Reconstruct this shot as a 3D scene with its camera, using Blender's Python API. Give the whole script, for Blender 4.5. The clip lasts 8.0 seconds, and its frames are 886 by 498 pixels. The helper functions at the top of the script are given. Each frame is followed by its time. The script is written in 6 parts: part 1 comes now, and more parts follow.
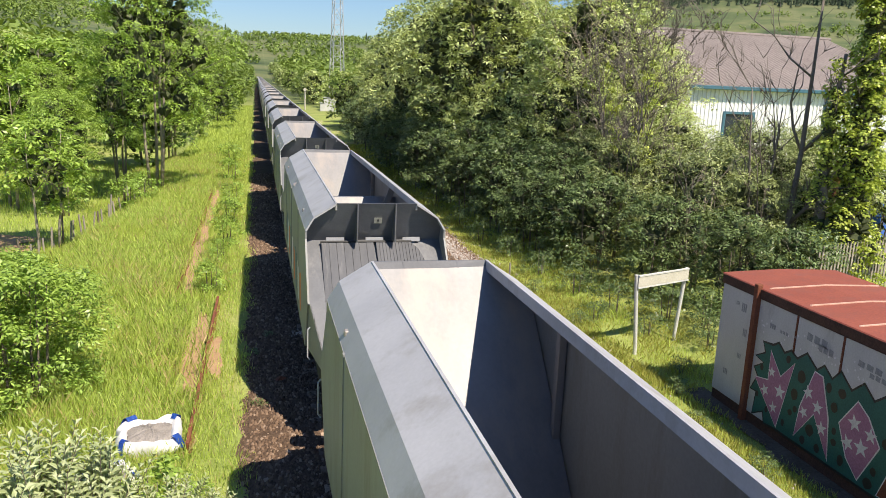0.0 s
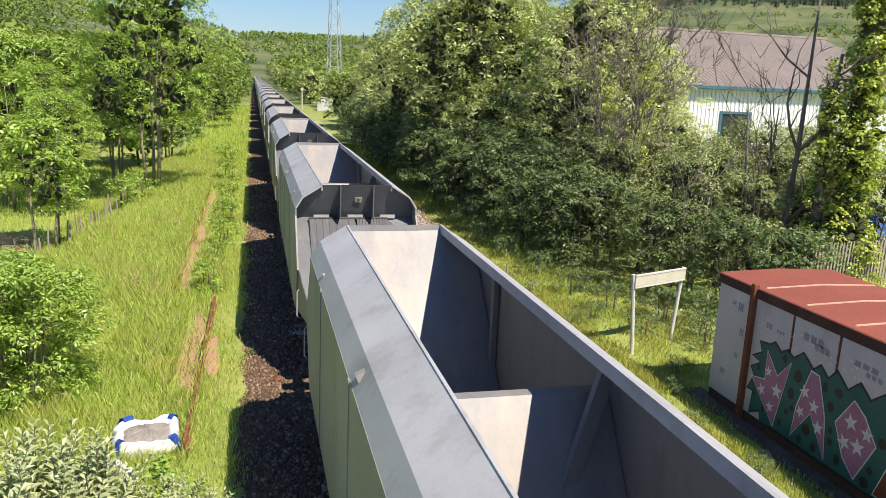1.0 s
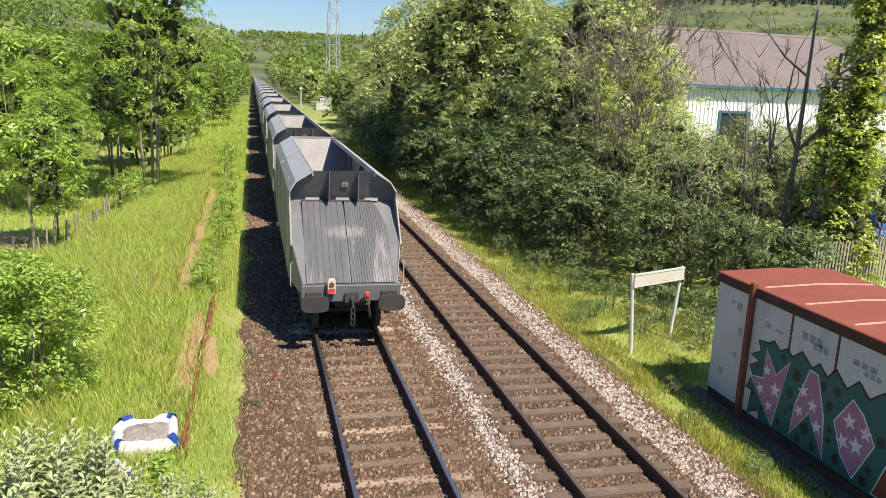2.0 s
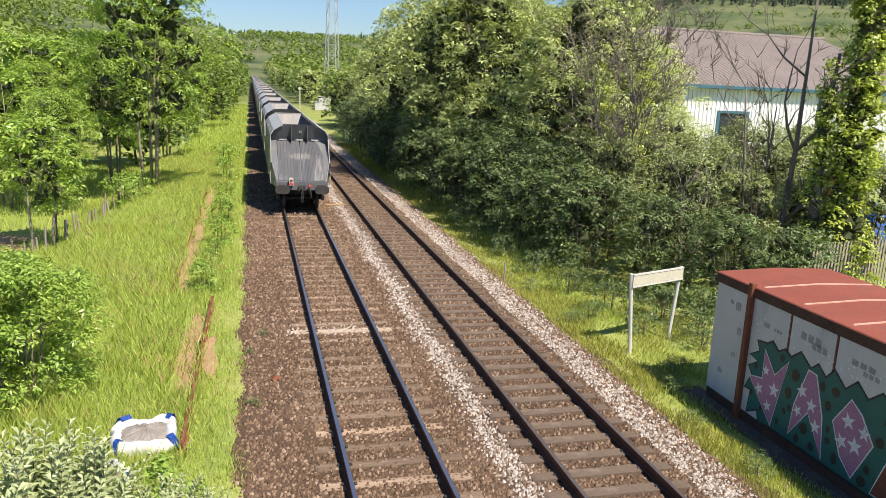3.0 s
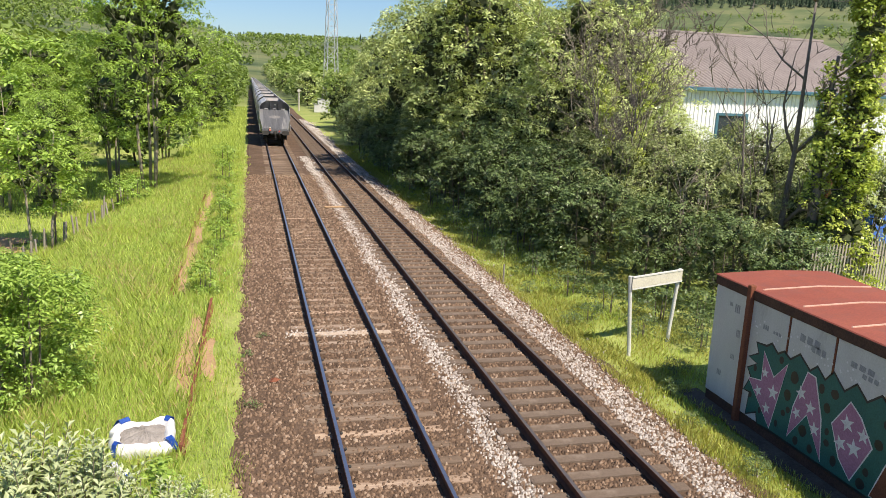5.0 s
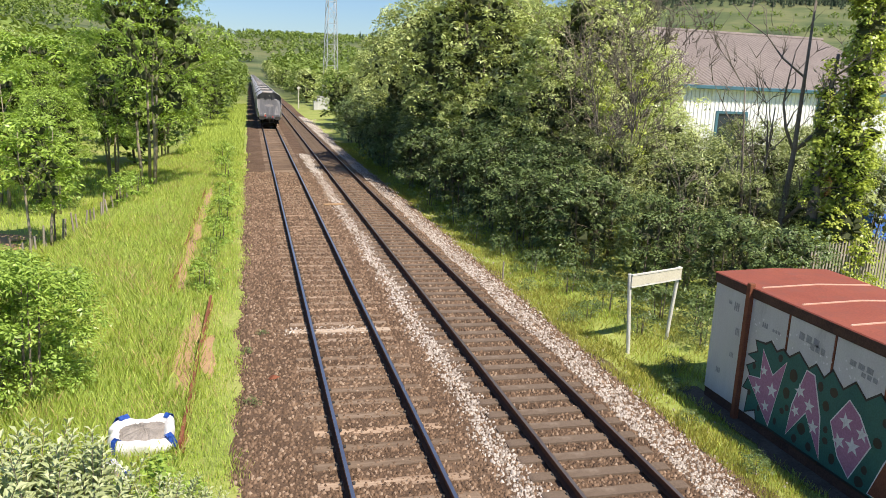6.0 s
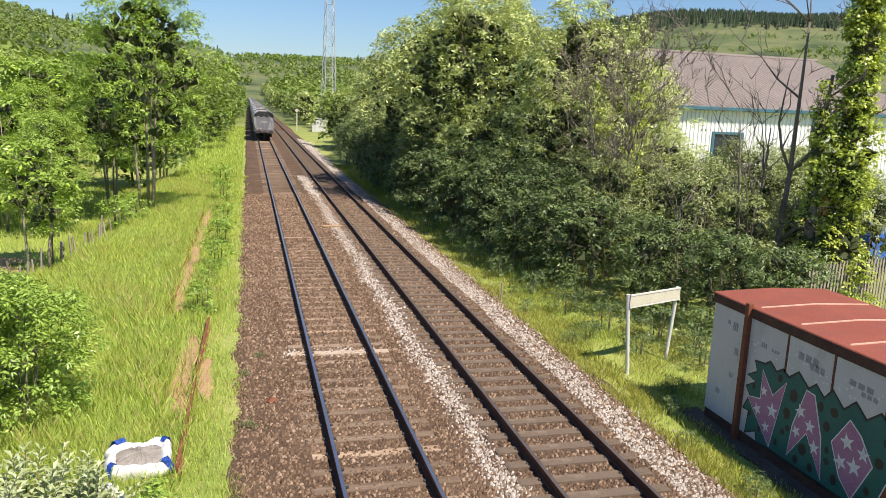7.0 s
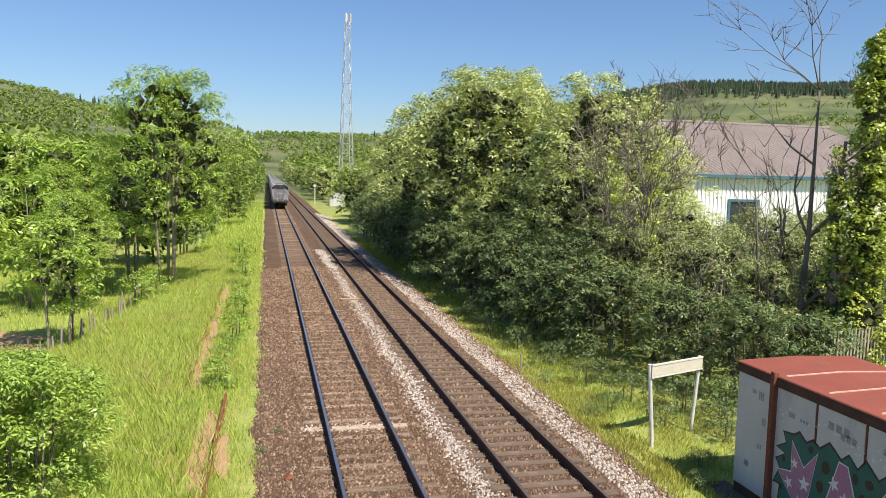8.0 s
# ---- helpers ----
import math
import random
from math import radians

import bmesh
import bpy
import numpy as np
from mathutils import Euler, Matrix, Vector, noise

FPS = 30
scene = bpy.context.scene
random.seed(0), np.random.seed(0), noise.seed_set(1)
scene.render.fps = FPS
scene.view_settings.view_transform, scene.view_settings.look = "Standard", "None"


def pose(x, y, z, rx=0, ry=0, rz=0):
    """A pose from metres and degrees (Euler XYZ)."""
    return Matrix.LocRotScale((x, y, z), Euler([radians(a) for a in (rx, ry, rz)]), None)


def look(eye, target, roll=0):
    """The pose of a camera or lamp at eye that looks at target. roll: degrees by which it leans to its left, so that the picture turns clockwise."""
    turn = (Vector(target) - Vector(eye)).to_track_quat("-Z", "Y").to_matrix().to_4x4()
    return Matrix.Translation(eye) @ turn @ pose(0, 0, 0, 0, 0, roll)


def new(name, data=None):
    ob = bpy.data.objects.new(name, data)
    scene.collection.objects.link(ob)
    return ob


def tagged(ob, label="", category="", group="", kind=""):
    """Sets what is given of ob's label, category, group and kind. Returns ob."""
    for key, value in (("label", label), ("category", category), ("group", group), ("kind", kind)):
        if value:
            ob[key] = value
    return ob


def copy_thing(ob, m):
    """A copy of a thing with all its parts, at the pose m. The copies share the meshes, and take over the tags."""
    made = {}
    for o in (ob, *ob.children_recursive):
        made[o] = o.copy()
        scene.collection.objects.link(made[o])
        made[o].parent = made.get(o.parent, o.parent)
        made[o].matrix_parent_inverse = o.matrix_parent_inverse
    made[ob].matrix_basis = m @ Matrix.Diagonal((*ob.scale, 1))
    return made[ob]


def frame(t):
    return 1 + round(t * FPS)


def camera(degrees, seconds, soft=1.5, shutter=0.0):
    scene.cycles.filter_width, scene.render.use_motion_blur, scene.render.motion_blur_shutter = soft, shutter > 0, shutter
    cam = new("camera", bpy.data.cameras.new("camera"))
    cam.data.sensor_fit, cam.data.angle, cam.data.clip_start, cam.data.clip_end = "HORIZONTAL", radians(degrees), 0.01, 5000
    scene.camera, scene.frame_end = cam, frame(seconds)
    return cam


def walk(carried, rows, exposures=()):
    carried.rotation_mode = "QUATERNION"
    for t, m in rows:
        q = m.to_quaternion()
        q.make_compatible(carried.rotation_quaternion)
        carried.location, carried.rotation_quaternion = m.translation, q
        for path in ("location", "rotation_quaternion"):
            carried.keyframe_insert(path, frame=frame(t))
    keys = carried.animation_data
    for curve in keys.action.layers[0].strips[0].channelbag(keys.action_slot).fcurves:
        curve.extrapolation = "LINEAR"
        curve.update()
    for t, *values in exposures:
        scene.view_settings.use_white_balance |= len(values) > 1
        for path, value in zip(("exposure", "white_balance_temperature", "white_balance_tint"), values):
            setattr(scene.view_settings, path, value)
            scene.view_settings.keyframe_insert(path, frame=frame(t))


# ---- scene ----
# ---- camera: hand-held on a footbridge beside the left track ----
EYE = (-2.19, 0.0, 6.07)
CAM_ROWS = [
    (0.0, -13.404, -12.385, -2.378), (0.5, -13.544, -12.383, -2.43), (1.0, -13.615, -12.396, -2.411),
    (1.5, -13.658, -12.453, -2.414), (3.0, -13.771, -12.439, -2.434), (3.5, -13.845, -12.395, -2.431),
    (4.0, -13.887, -12.314, -2.452), (4.5, -13.853, -12.207, -2.431), (6.0, -13.856, -12.448, -2.547),
    (6.5, -13.92, -12.171, -2.564), (7.0, -14.042, -10.864, -2.342), (7.5, -13.55, -7.412, -1.652),
    (8.0, -12.886, -5.563, -1.323)]
cam = camera(60.0, 8.0, soft=0.65)
walk(cam, [(t, pose(*EYE, 90 + pitch, roll, yaw)) for t, yaw, pitch, roll in CAM_ROWS])

# ---- world and sun ----
SUN_TO = Vector((0.38, -0.62, 1.0)).normalized()
world = bpy.data.worlds.new("world")
scene.world = world
world.use_nodes = True
wt = world.node_tree
sky = wt.nodes.new("ShaderNodeTexSky")
sky.sky_type = "NISHITA"
sky.sun_disc = False
sky.sun_elevation = math.asin(SUN_TO.z)
sky.sun_rotation = math.atan2(SUN_TO.x, SUN_TO.y)
sky.air_density, sky.dust_density, sky.ozone_density = 1.15, 0.25, 4.0
wt.nodes["Background"].inputs["Strength"].default_value = 0.068
tint = wt.nodes.new("ShaderNodeMix")
tint.data_type, tint.blend_type = "RGBA", "MULTIPLY"
tint.inputs[0].default_value = 1.0
tint.inputs[7].default_value = (0.86, 0.99, 1.22, 1)
wt.links.new(sky.outputs["Color"], tint.inputs[6])
wt.links.new(tint.outputs[2], wt.nodes["Background"].inputs["Color"])
sun_data = bpy.data.lights.new("sun", "SUN")
sun_data.energy, sun_data.angle, sun_data.color = 5.0, radians(0.5), (1.0, 0.885, 0.74)
sun = new("sun", sun_data)
sun.matrix_world = look((0, 0, 60), Vector((0, 0, 60)) - SUN_TO)
scene.view_settings.exposure = 0.6

rng = np.random.default_rng(7)
rnd = random.Random(11)

# ---- materials ----


def base_mat(name, rough=0.8, metal=0.0):
    m = bpy.data.materials.new(name)
    m.use_nodes = True
    nt = m.node_tree
    b = nt.nodes["Principled BSDF"]
    b.inputs["Roughness"].default_value = rough
    b.inputs["Metallic"].default_value = metal
    if rough > 0.7:
        b.inputs["Specular IOR Level"].default_value = 0.2
    return m, nt, b


def node(nt, kind, **inputs):
    n = nt.nodes.new(kind)
    for key, value in inputs.items():
        n.inputs[key].default_value = value
    return n


def ramp(nt, source, stops):
    r = nt.nodes.new("ShaderNodeValToRGB")
    els = r.color_ramp.elements
    while len(els) < len(stops):
        els.new(0.5)
    for e, (p, c) in zip(els, stops):
        e.position, e.color = p, (*c, 1)
    nt.links.new(source, r.inputs[0])
    return r.outputs[0]


def mix(nt, fac, a, b, blend="MIX"):
    n = nt.nodes.new("ShaderNodeMix")
    n.data_type, n.blend_type = "RGBA", blend
    for slot, v in ((0, fac), (6, a), (7, b)):
        if isinstance(v, (int, float)):
            n.inputs[slot].default_value = v
        elif isinstance(v, tuple):
            n.inputs[slot].default_value = (*v, 1)
        else:
            nt.links.new(v, n.inputs[slot])
    return n.outputs[2]


def coords(nt, world_space=False):
    if world_space:
        return nt.nodes.new("ShaderNodeNewGeometry").outputs["Position"]
    return nt.nodes.new("ShaderNodeTexCoord").outputs["Object"]


def noise_tex(nt, vec, scale, detail=4.0, rough=0.6, stretch=None):
    if stretch:
        mp = nt.nodes.new("ShaderNodeMapping")
        mp.inputs["Scale"].default_value = stretch
        nt.links.new(vec, mp.inputs["Vector"])
        vec = mp.outputs["Vector"]
    n = node(nt, "ShaderNodeTexNoise", Scale=scale, Detail=detail, Roughness=rough)
    nt.links.new(vec, n.inputs["Vector"])
    return n.outputs["Fac"]


def add_bump(nt, b, height, strength=0.3, distance=0.02):
    n = node(nt, "ShaderNodeBump", Strength=strength, Distance=distance)
    nt.links.new(height, n.inputs["Height"])
    nt.links.new(n.outputs["Normal"], b.inputs["Normal"])


def surface(name, dark, light, scale=3.0, fine=40.0, rough=0.8, metal=0.0, bump=0.2, dist=0.01, streak=None,
            stain=None, stain_at=(0.55, 0.7), stain_scale=1.2, world_space=False, grain=0.45):
    """Two scales of variation between two colours, with optional stains of a third."""
    m, nt, b = base_mat(name, rough, metal)
    v = coords(nt, world_space)
    big = noise_tex(nt, v, scale, 5, 0.65, streak)
    small = noise_tex(nt, v, fine, 3, 0.6)
    col = ramp(nt, big, [(0.3, dark), (0.7, light)])
    col = mix(nt, grain, col, ramp(nt, small, [(0.25, tuple(c * 0.7 for c in dark)), (0.75, tuple(min(1, c * 1.2) for c in light))]))
    if stain:
        s = noise_tex(nt, v, stain_scale, 6, 0.7, streak)
        col = mix(nt, ramp(nt, s, [(stain_at[0], (0, 0, 0)), (stain_at[1], (1, 1, 1))]), col, stain)
    nt.links.new(col, b.inputs["Base Color"])
    add_bump(nt, b, small, bump, dist)
    return m


def leafy(name, dark, light, sheen=0.45, translucent=0.35):
    m, nt, b = base_mat(name, sheen)
    b.inputs["Specular IOR Level"].default_value = 0.35
    geo = nt.nodes.new("ShaderNodeNewGeometry")
    big = noise_tex(nt, geo.outputs["Position"], 0.35, 3)
    c = ramp(nt, geo.outputs["Random Per Island"], [(0.0, dark), (0.8, light), (1.0, tuple(min(1, x * 1.35) for x in light))])
    c = mix(nt, ramp(nt, big, [(0.35, (0, 0, 0)), (0.7, (0.5, 0.5, 0.5))]), c, tuple(0.5 * (d + l) * f for d, l, f in zip(dark, light, (1.1, 1.0, 0.72))))
    nt.links.new(c, b.inputs["Base Color"])
    tr = nt.nodes.new("ShaderNodeBsdfTranslucent")
    nt.links.new(mix(nt, 1.0, c, (1.25, 1.25, 0.55), "MULTIPLY"), tr.inputs["Color"])
    sh = nt.nodes.new("ShaderNodeMixShader")
    sh.inputs[0].default_value = translucent
    nt.links.new(b.outputs[0], sh.inputs[1])
    nt.links.new(tr.outputs[0], sh.inputs[2])
    nt.links.new(sh.outputs[0], nt.nodes["Material Output"].inputs["Surface"])
    return m


def island_mat(name, stops, rough=0.9, bump_scale=60.0):
    m, nt, b = base_mat(name, rough)
    geo = nt.nodes.new("ShaderNodeNewGeometry")
    c = ramp(nt, geo.outputs["Random Per Island"], stops)
    fine = noise_tex(nt, geo.outputs["Position"], bump_scale, 3)
    big = noise_tex(nt, geo.outputs["Position"], 0.5, 4)
    c = mix(nt, 0.2, c, ramp(nt, fine, [(0.3, (0.04, 0.03, 0.022)), (0.75, (0.34, 0.27, 0.21))]))
    c = mix(nt, 0.35, c, mix(nt, 1.0, c, ramp(nt, big, [(0.3, (0.45, 0.4, 0.38)), (0.7, (1.0, 1.0, 1.0))]), "MULTIPLY"))
    nt.links.new(c, b.inputs["Base Color"])
    add_bump(nt, b, fine, 0.4, 0.01)
    return m


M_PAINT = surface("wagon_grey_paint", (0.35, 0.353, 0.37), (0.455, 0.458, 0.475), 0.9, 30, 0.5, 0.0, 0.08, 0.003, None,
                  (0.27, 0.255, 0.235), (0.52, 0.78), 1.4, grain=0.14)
# Side sheets: darker and greener than the sloping top sheets.
M_SIDE = surface("wagon_side_grey_green", (0.2, 0.205, 0.2), (0.29, 0.295, 0.28), 0.8, 25, 0.55, 0.0, 0.08, 0.003, (1, 1, 0.25),
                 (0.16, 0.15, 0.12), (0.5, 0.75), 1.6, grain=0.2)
M_INNER = surface("worn_hopper_steel", (0.2, 0.198, 0.203), (0.295, 0.288, 0.285), 0.7, 18, 0.5, 0.15, 0.12, 0.004, (1.6, 1, 0.3),
                  (0.36, 0.31, 0.265), (0.48, 0.75), 0.9, grain=0.12)
M_DOOR = surface("weathered_grey_sheet", (0.065, 0.068, 0.076), (0.115, 0.117, 0.126), 1.5, 30, 0.5, 0.1, 0.12, 0.004, (2.5, 0.35, 0.35),
                 (0.33, 0.32, 0.31), (0.55, 0.8), 1.1, grain=0.2)


def add_dust(m, dust):
    """A pale rubbed patch of mineral dust across the upper sheet, with a ragged edge."""
    nt = m.node_tree
    b = nt.nodes["Principled BSDF"]
    old = b.inputs["Base Color"].links[0].from_socket
    v = coords(nt)
    sep = nt.nodes.new("ShaderNodeSeparateXYZ")
    nt.links.new(v, sep.inputs[0])

    def term(socket, centre, width):
        d = nt.nodes.new("ShaderNodeMath")
        d.operation = "SUBTRACT"
        d.inputs[1].default_value = centre
        nt.links.new(socket, d.inputs[0])
        q = node_div(nt, d.outputs[0], width)
        k = nt.nodes.new("ShaderNodeMath")
        k.operation = "MULTIPLY"
        nt.links.new(q, k.inputs[0])
        nt.links.new(q, k.inputs[1])
        return k.outputs[0]
    add = nt.nodes.new("ShaderNodeMath")
    add.operation = "ADD"
    nt.links.new(term(sep.outputs["X"], 0.0, 0.95), add.inputs[0])
    nt.links.new(term(sep.outputs["Z"], 2.36, 0.24), add.inputs[1])
    rag = nt.nodes.new("ShaderNodeMath")
    rag.operation = "MULTIPLY_ADD"
    rag.inputs[1].default_value = 1.25
    nt.links.new(noise_tex(nt, v, 5.0, 6, 0.75, (1, 0.4, 0.4)), rag.inputs[0])
    nt.links.new(add.outputs[0], rag.inputs[2])
    fac = ramp(nt, rag.outputs[0], [(0.4, (0.75, 0.75, 0.75)), (1.0, (0, 0, 0))])
    nt.links.new(mix(nt, fac, old, dust), b.inputs["Base Color"])


def node_div(nt, source, value):
    n = nt.nodes.new("ShaderNodeMath")
    n.operation = "DIVIDE"
    n.inputs[1].default_value = value
    nt.links.new(source, n.inputs[0])
    return n.outputs[0]


add_dust(M_DOOR, (0.36, 0.335, 0.31))
M_COVER = surface("dusty_end_cover_paint", (0.105, 0.109, 0.118), (0.165, 0.169, 0.178), 1.2, 25, 0.55, 0.0, 0.08, 0.003, (1, 0.5, 0.5), (0.32, 0.31, 0.3), (0.55, 0.8), 1.0, grain=0.2)
M_RUSTDARK = surface("dark_rusted_steel", (0.045, 0.03, 0.024), (0.13, 0.07, 0.05), 2.5, 30, 0.85, 0, 0.3)
M_DARK = surface("underframe_grime", (0.03, 0.03, 0.03), (0.07, 0.066, 0.06), 3, 40, 0.8)
# Darker than the top paint: grime plus the overhang's shade, in the colour.
M_ENDWALL = surface("shade_darkened_end_grey", (0.085, 0.088, 0.097), (0.14, 0.145, 0.155), 1.4, 30, 0.55, 0.0, 0.08, 0.003, None, (0.19, 0.18, 0.17), (0.6, 0.8), 2.0, grain=0.2)
M_BLACK = surface("black_paint", (0.012, 0.012, 0.013), (0.03, 0.03, 0.03), 4, 50, 0.5)
M_RAILSIDE = surface("rusty_rail", (0.07, 0.032, 0.02), (0.16, 0.075, 0.045), 4, 60, 0.85, 0.1, 0.3)
M_RAILTOP = surface("polished_rail", (0.33, 0.35, 0.4), (0.48, 0.5, 0.55), 2, 60, 0.28, 0.9, 0.05)
M_SLEEPER = surface("sleeper_concrete", (0.1, 0.072, 0.053), (0.19, 0.145, 0.11), 2.5, 45, 0.9, 0, 0.4, 0.006, None, (0.26, 0.21, 0.165), (0.58, 0.78), 1.3)
M_RAILDULL = surface("dull_rail_head", (0.1, 0.085, 0.08), (0.2, 0.18, 0.17), 2, 60, 0.45, 0.5, 0.1)


def sleeper_material():
    """Weathered sleepers, some bleached far paler than their neighbours."""
    m = surface("bleached_sleeper", (0.17, 0.12, 0.085), (0.3, 0.225, 0.165), 2.5, 45, 0.9, 0, 0.4, 0.006, (0.4, 3, 1), (0.4, 0.31, 0.235), (0.5, 0.75), 1.3)
    nt = m.node_tree
    b = nt.nodes["Principled BSDF"]
    old = b.inputs["Base Color"].links[0].from_socket
    info = nt.nodes.new("ShaderNodeObjectInfo")
    tone = ramp(nt, info.outputs["Random"], [(0.0, (0.6, 0.58, 0.56)), (0.7, (1.0, 1.0, 1.0)), (1.0, (1.45, 1.4, 1.35))])
    nt.links.new(mix(nt, 1.0, old, tone, "MULTIPLY"), b.inputs["Base Color"])
    return m


M_OLDSLEEPER = sleeper_material()
M_PALESLEEPER = surface("whitened_sleeper", (0.36, 0.28, 0.21), (0.52, 0.42, 0.33), 2.5, 45, 0.9, 0, 0.4, 0.006)
M_STONE = island_mat("brown_ballast", [(0.0, (0.06, 0.036, 0.023)), (0.45, (0.17, 0.107, 0.068)), (0.85, (0.27, 0.18, 0.12)), (1.0, (0.42, 0.32, 0.235))])
M_PALE = island_mat("pale_ballast", [(0.0, (0.2, 0.165, 0.135)), (0.4, (0.43, 0.385, 0.34)), (1.0, (0.68, 0.64, 0.6))])
# Colour kept darker than the stones, to shade the gaps between them.
M_BED = surface("ballast_bed", (0.06, 0.039, 0.026), (0.16, 0.105, 0.07), 0.7, 26, 0.95, 0, 0.9, 0.05, None, (0.17, 0.115, 0.08), (0.5, 0.7), 0.5, True)
M_RUST = surface("red_rust", (0.12, 0.04, 0.025), (0.26, 0.1, 0.055), 3, 40, 0.85, 0, 0.3)
M_ROOF_RED = surface("red_oxide_roof", (0.21, 0.05, 0.03), (0.3, 0.085, 0.05), 0.9, 25, 0.7, 0, 0.15, 0.005, None, (0.2, 0.07, 0.05), (0.5, 0.75), 2)
M_SEAM = surface("pale_roof_seam", (0.5, 0.3, 0.22), (0.68, 0.47, 0.36), 5, 40, 0.8)
M_CABIN = surface("dirty_white_panel", (0.46, 0.45, 0.43), (0.62, 0.61, 0.59), 1.2, 30, 0.6, 0, 0.1, 0.004, (1, 1, 0.3), (0.27, 0.26, 0.25), (0.58, 0.8), 1.5, grain=0.25)
M_GREENP = surface("dark_green_spray", (0.012, 0.085, 0.075), (0.03, 0.15, 0.13), 2, 30, 0.6)
M_PINK = surface("mauve_spray", (0.33, 0.14, 0.24), (0.46, 0.22, 0.34), 2, 30, 0.6)
M_WHITEP = surface("white_spray", (0.62, 0.6, 0.6), (0.8, 0.78, 0.78), 4, 30, 0.6)
M_GREYP = surface("grey_spray", (0.2, 0.2, 0.21), (0.38, 0.38, 0.38), 9, 30, 0.7)
M_SIGN = surface("faded_sign_board", (0.48, 0.45, 0.36), (0.62, 0.59, 0.49), 2, 30, 0.6)
M_POST = surface("grey_post_paint", (0.5, 0.5, 0.46), (0.7, 0.69, 0.64), 3, 30, 0.6, 0, 0.1, 0.003, None, (0.25, 0.2, 0.14), (0.6, 0.8), 3)
M_BAG = surface("white_woven_bag", (0.6, 0.6, 0.6), (0.78, 0.78, 0.77), 3, 80, 0.7, 0, 0.5, 0.01)
M_BLUE = surface("blue_strap", (0.02, 0.08, 0.42), (0.05, 0.16, 0.6), 5, 50, 0.6)
M_GRIT = surface("grey_grit", (0.2, 0.18, 0.16), (0.36, 0.33, 0.3), 4, 40, 0.95, 0, 0.8, 0.02)
M_BARK = surface("grey_brown_bark", (0.08, 0.065, 0.05), (0.24, 0.2, 0.16), 3, 25, 0.9, 0, 0.6, 0.02, (2, 2, 0.4))
# Dark colour for lumps added inside crowns, standing in for deep shade.
M_CROWN_SHADE = surface("crown_shade_dark", (0.045, 0.055, 0.025), (0.085, 0.1, 0.045), 6, 40, 0.9, 0, 0.5, 0.02)
M_PALEBARK = surface("pale_bark", (0.22, 0.18, 0.14), (0.4, 0.35, 0.28), 3, 25, 0.9, 0, 0.5, 0.02, (2, 2, 0.4))
M_DEADWOOD = surface("lichened_dead_wood", (0.1, 0.085, 0.075), (0.24, 0.21, 0.185), 4, 30, 0.9, 0, 0.4, 0.01)
M_WALLCLAD = surface("white_cladding", (0.74, 0.75, 0.77), (0.84, 0.85, 0.86), 0.3, 8, 0.5)
M_SHEETROOF = surface("brown_grey_sheet_roof", (0.2, 0.168, 0.155), (0.29, 0.25, 0.232), 0.25, 6, 0.85, 0, 0.3, 0.02)
M_TRIM = surface("blue_green_trim", (0.04, 0.11, 0.16), (0.07, 0.17, 0.22), 2, 20, 0.5)
M_GALV = surface("galvanised_steel", (0.42, 0.43, 0.45), (0.58, 0.59, 0.6), 2, 20, 0.45, 0.4)
M_WHITE = surface("white_enclosure", (0.45, 0.46, 0.45), (0.6, 0.6, 0.59), 1, 20, 0.6)
M_GLASS, _nt, _b = base_mat("dark_window_glass", 0.1)
_b.inputs["Base Color"].default_value = (0.03, 0.04, 0.05, 1)
M_YELLOW = surface("yellow_paint", (0.62, 0.5, 0.06), (0.75, 0.62, 0.12), 4, 30, 0.6)
M_REDP = surface("red_paint", (0.55, 0.03, 0.025), (0.68, 0.06, 0.05), 4, 30, 0.5)
M_ORANGE = surface("orange_spray", (0.6, 0.16, 0.06), (0.72, 0.25, 0.1), 4, 30, 0.6)
M_FENCEWOOD = surface("grey_fence_wood", (0.2, 0.17, 0.14), (0.4, 0.36, 0.31), 3, 30, 0.9, 0, 0.4, 0.01, (1, 1, 0.2))
# Dark soil whose colour also takes in the cabin's shadow.
M_SOIL = surface("shadow_darkened_soil", (0.06, 0.048, 0.036), (0.17, 0.14, 0.105), 1.5, 14, 0.95, 0, 0.7, 0.03)
M_SAND = surface("bare_sandy_earth", (0.3, 0.19, 0.1), (0.46, 0.31, 0.18), 1, 15, 0.95, 0, 0.4, 0.02)

M_LEAF_WILLOW = leafy("willow_leaves", (0.22, 0.285, 0.105), (0.55, 0.63, 0.28), 0.38, 0.22)
# Willow leaf colours toned down for the shade low in the thicket.
M_LEAF_WILLOW_LOW = leafy("lower_willow_leaves", (0.13, 0.175, 0.065), (0.38, 0.44, 0.19), 0.38, 0.15)
M_LEAF_BRIGHT = leafy("bright_ash_leaves", (0.15, 0.25, 0.04), (0.38, 0.53, 0.12), 0.38, 0.28)
# Leaf colour lowered to carry the shade at the thicket's foot.
M_LEAF_SHADE = leafy("shade_darkened_leaves", (0.05, 0.085, 0.027), (0.18, 0.25, 0.095), 0.38, 0.1)
M_LEAF_PALE = leafy("pale_silvery_leaves", (0.24, 0.31, 0.15), (0.5, 0.56, 0.35), 0.45, 0.2)
M_LEAF_IVY = leafy("ivy_leaves", (0.18, 0.25, 0.035), (0.5, 0.58, 0.12), 0.35, 0.25)
M_LEAF_FAR = leafy("distant_tree_leaves", (0.1, 0.16, 0.035), (0.24, 0.33, 0.08), 0.5, 0.25)
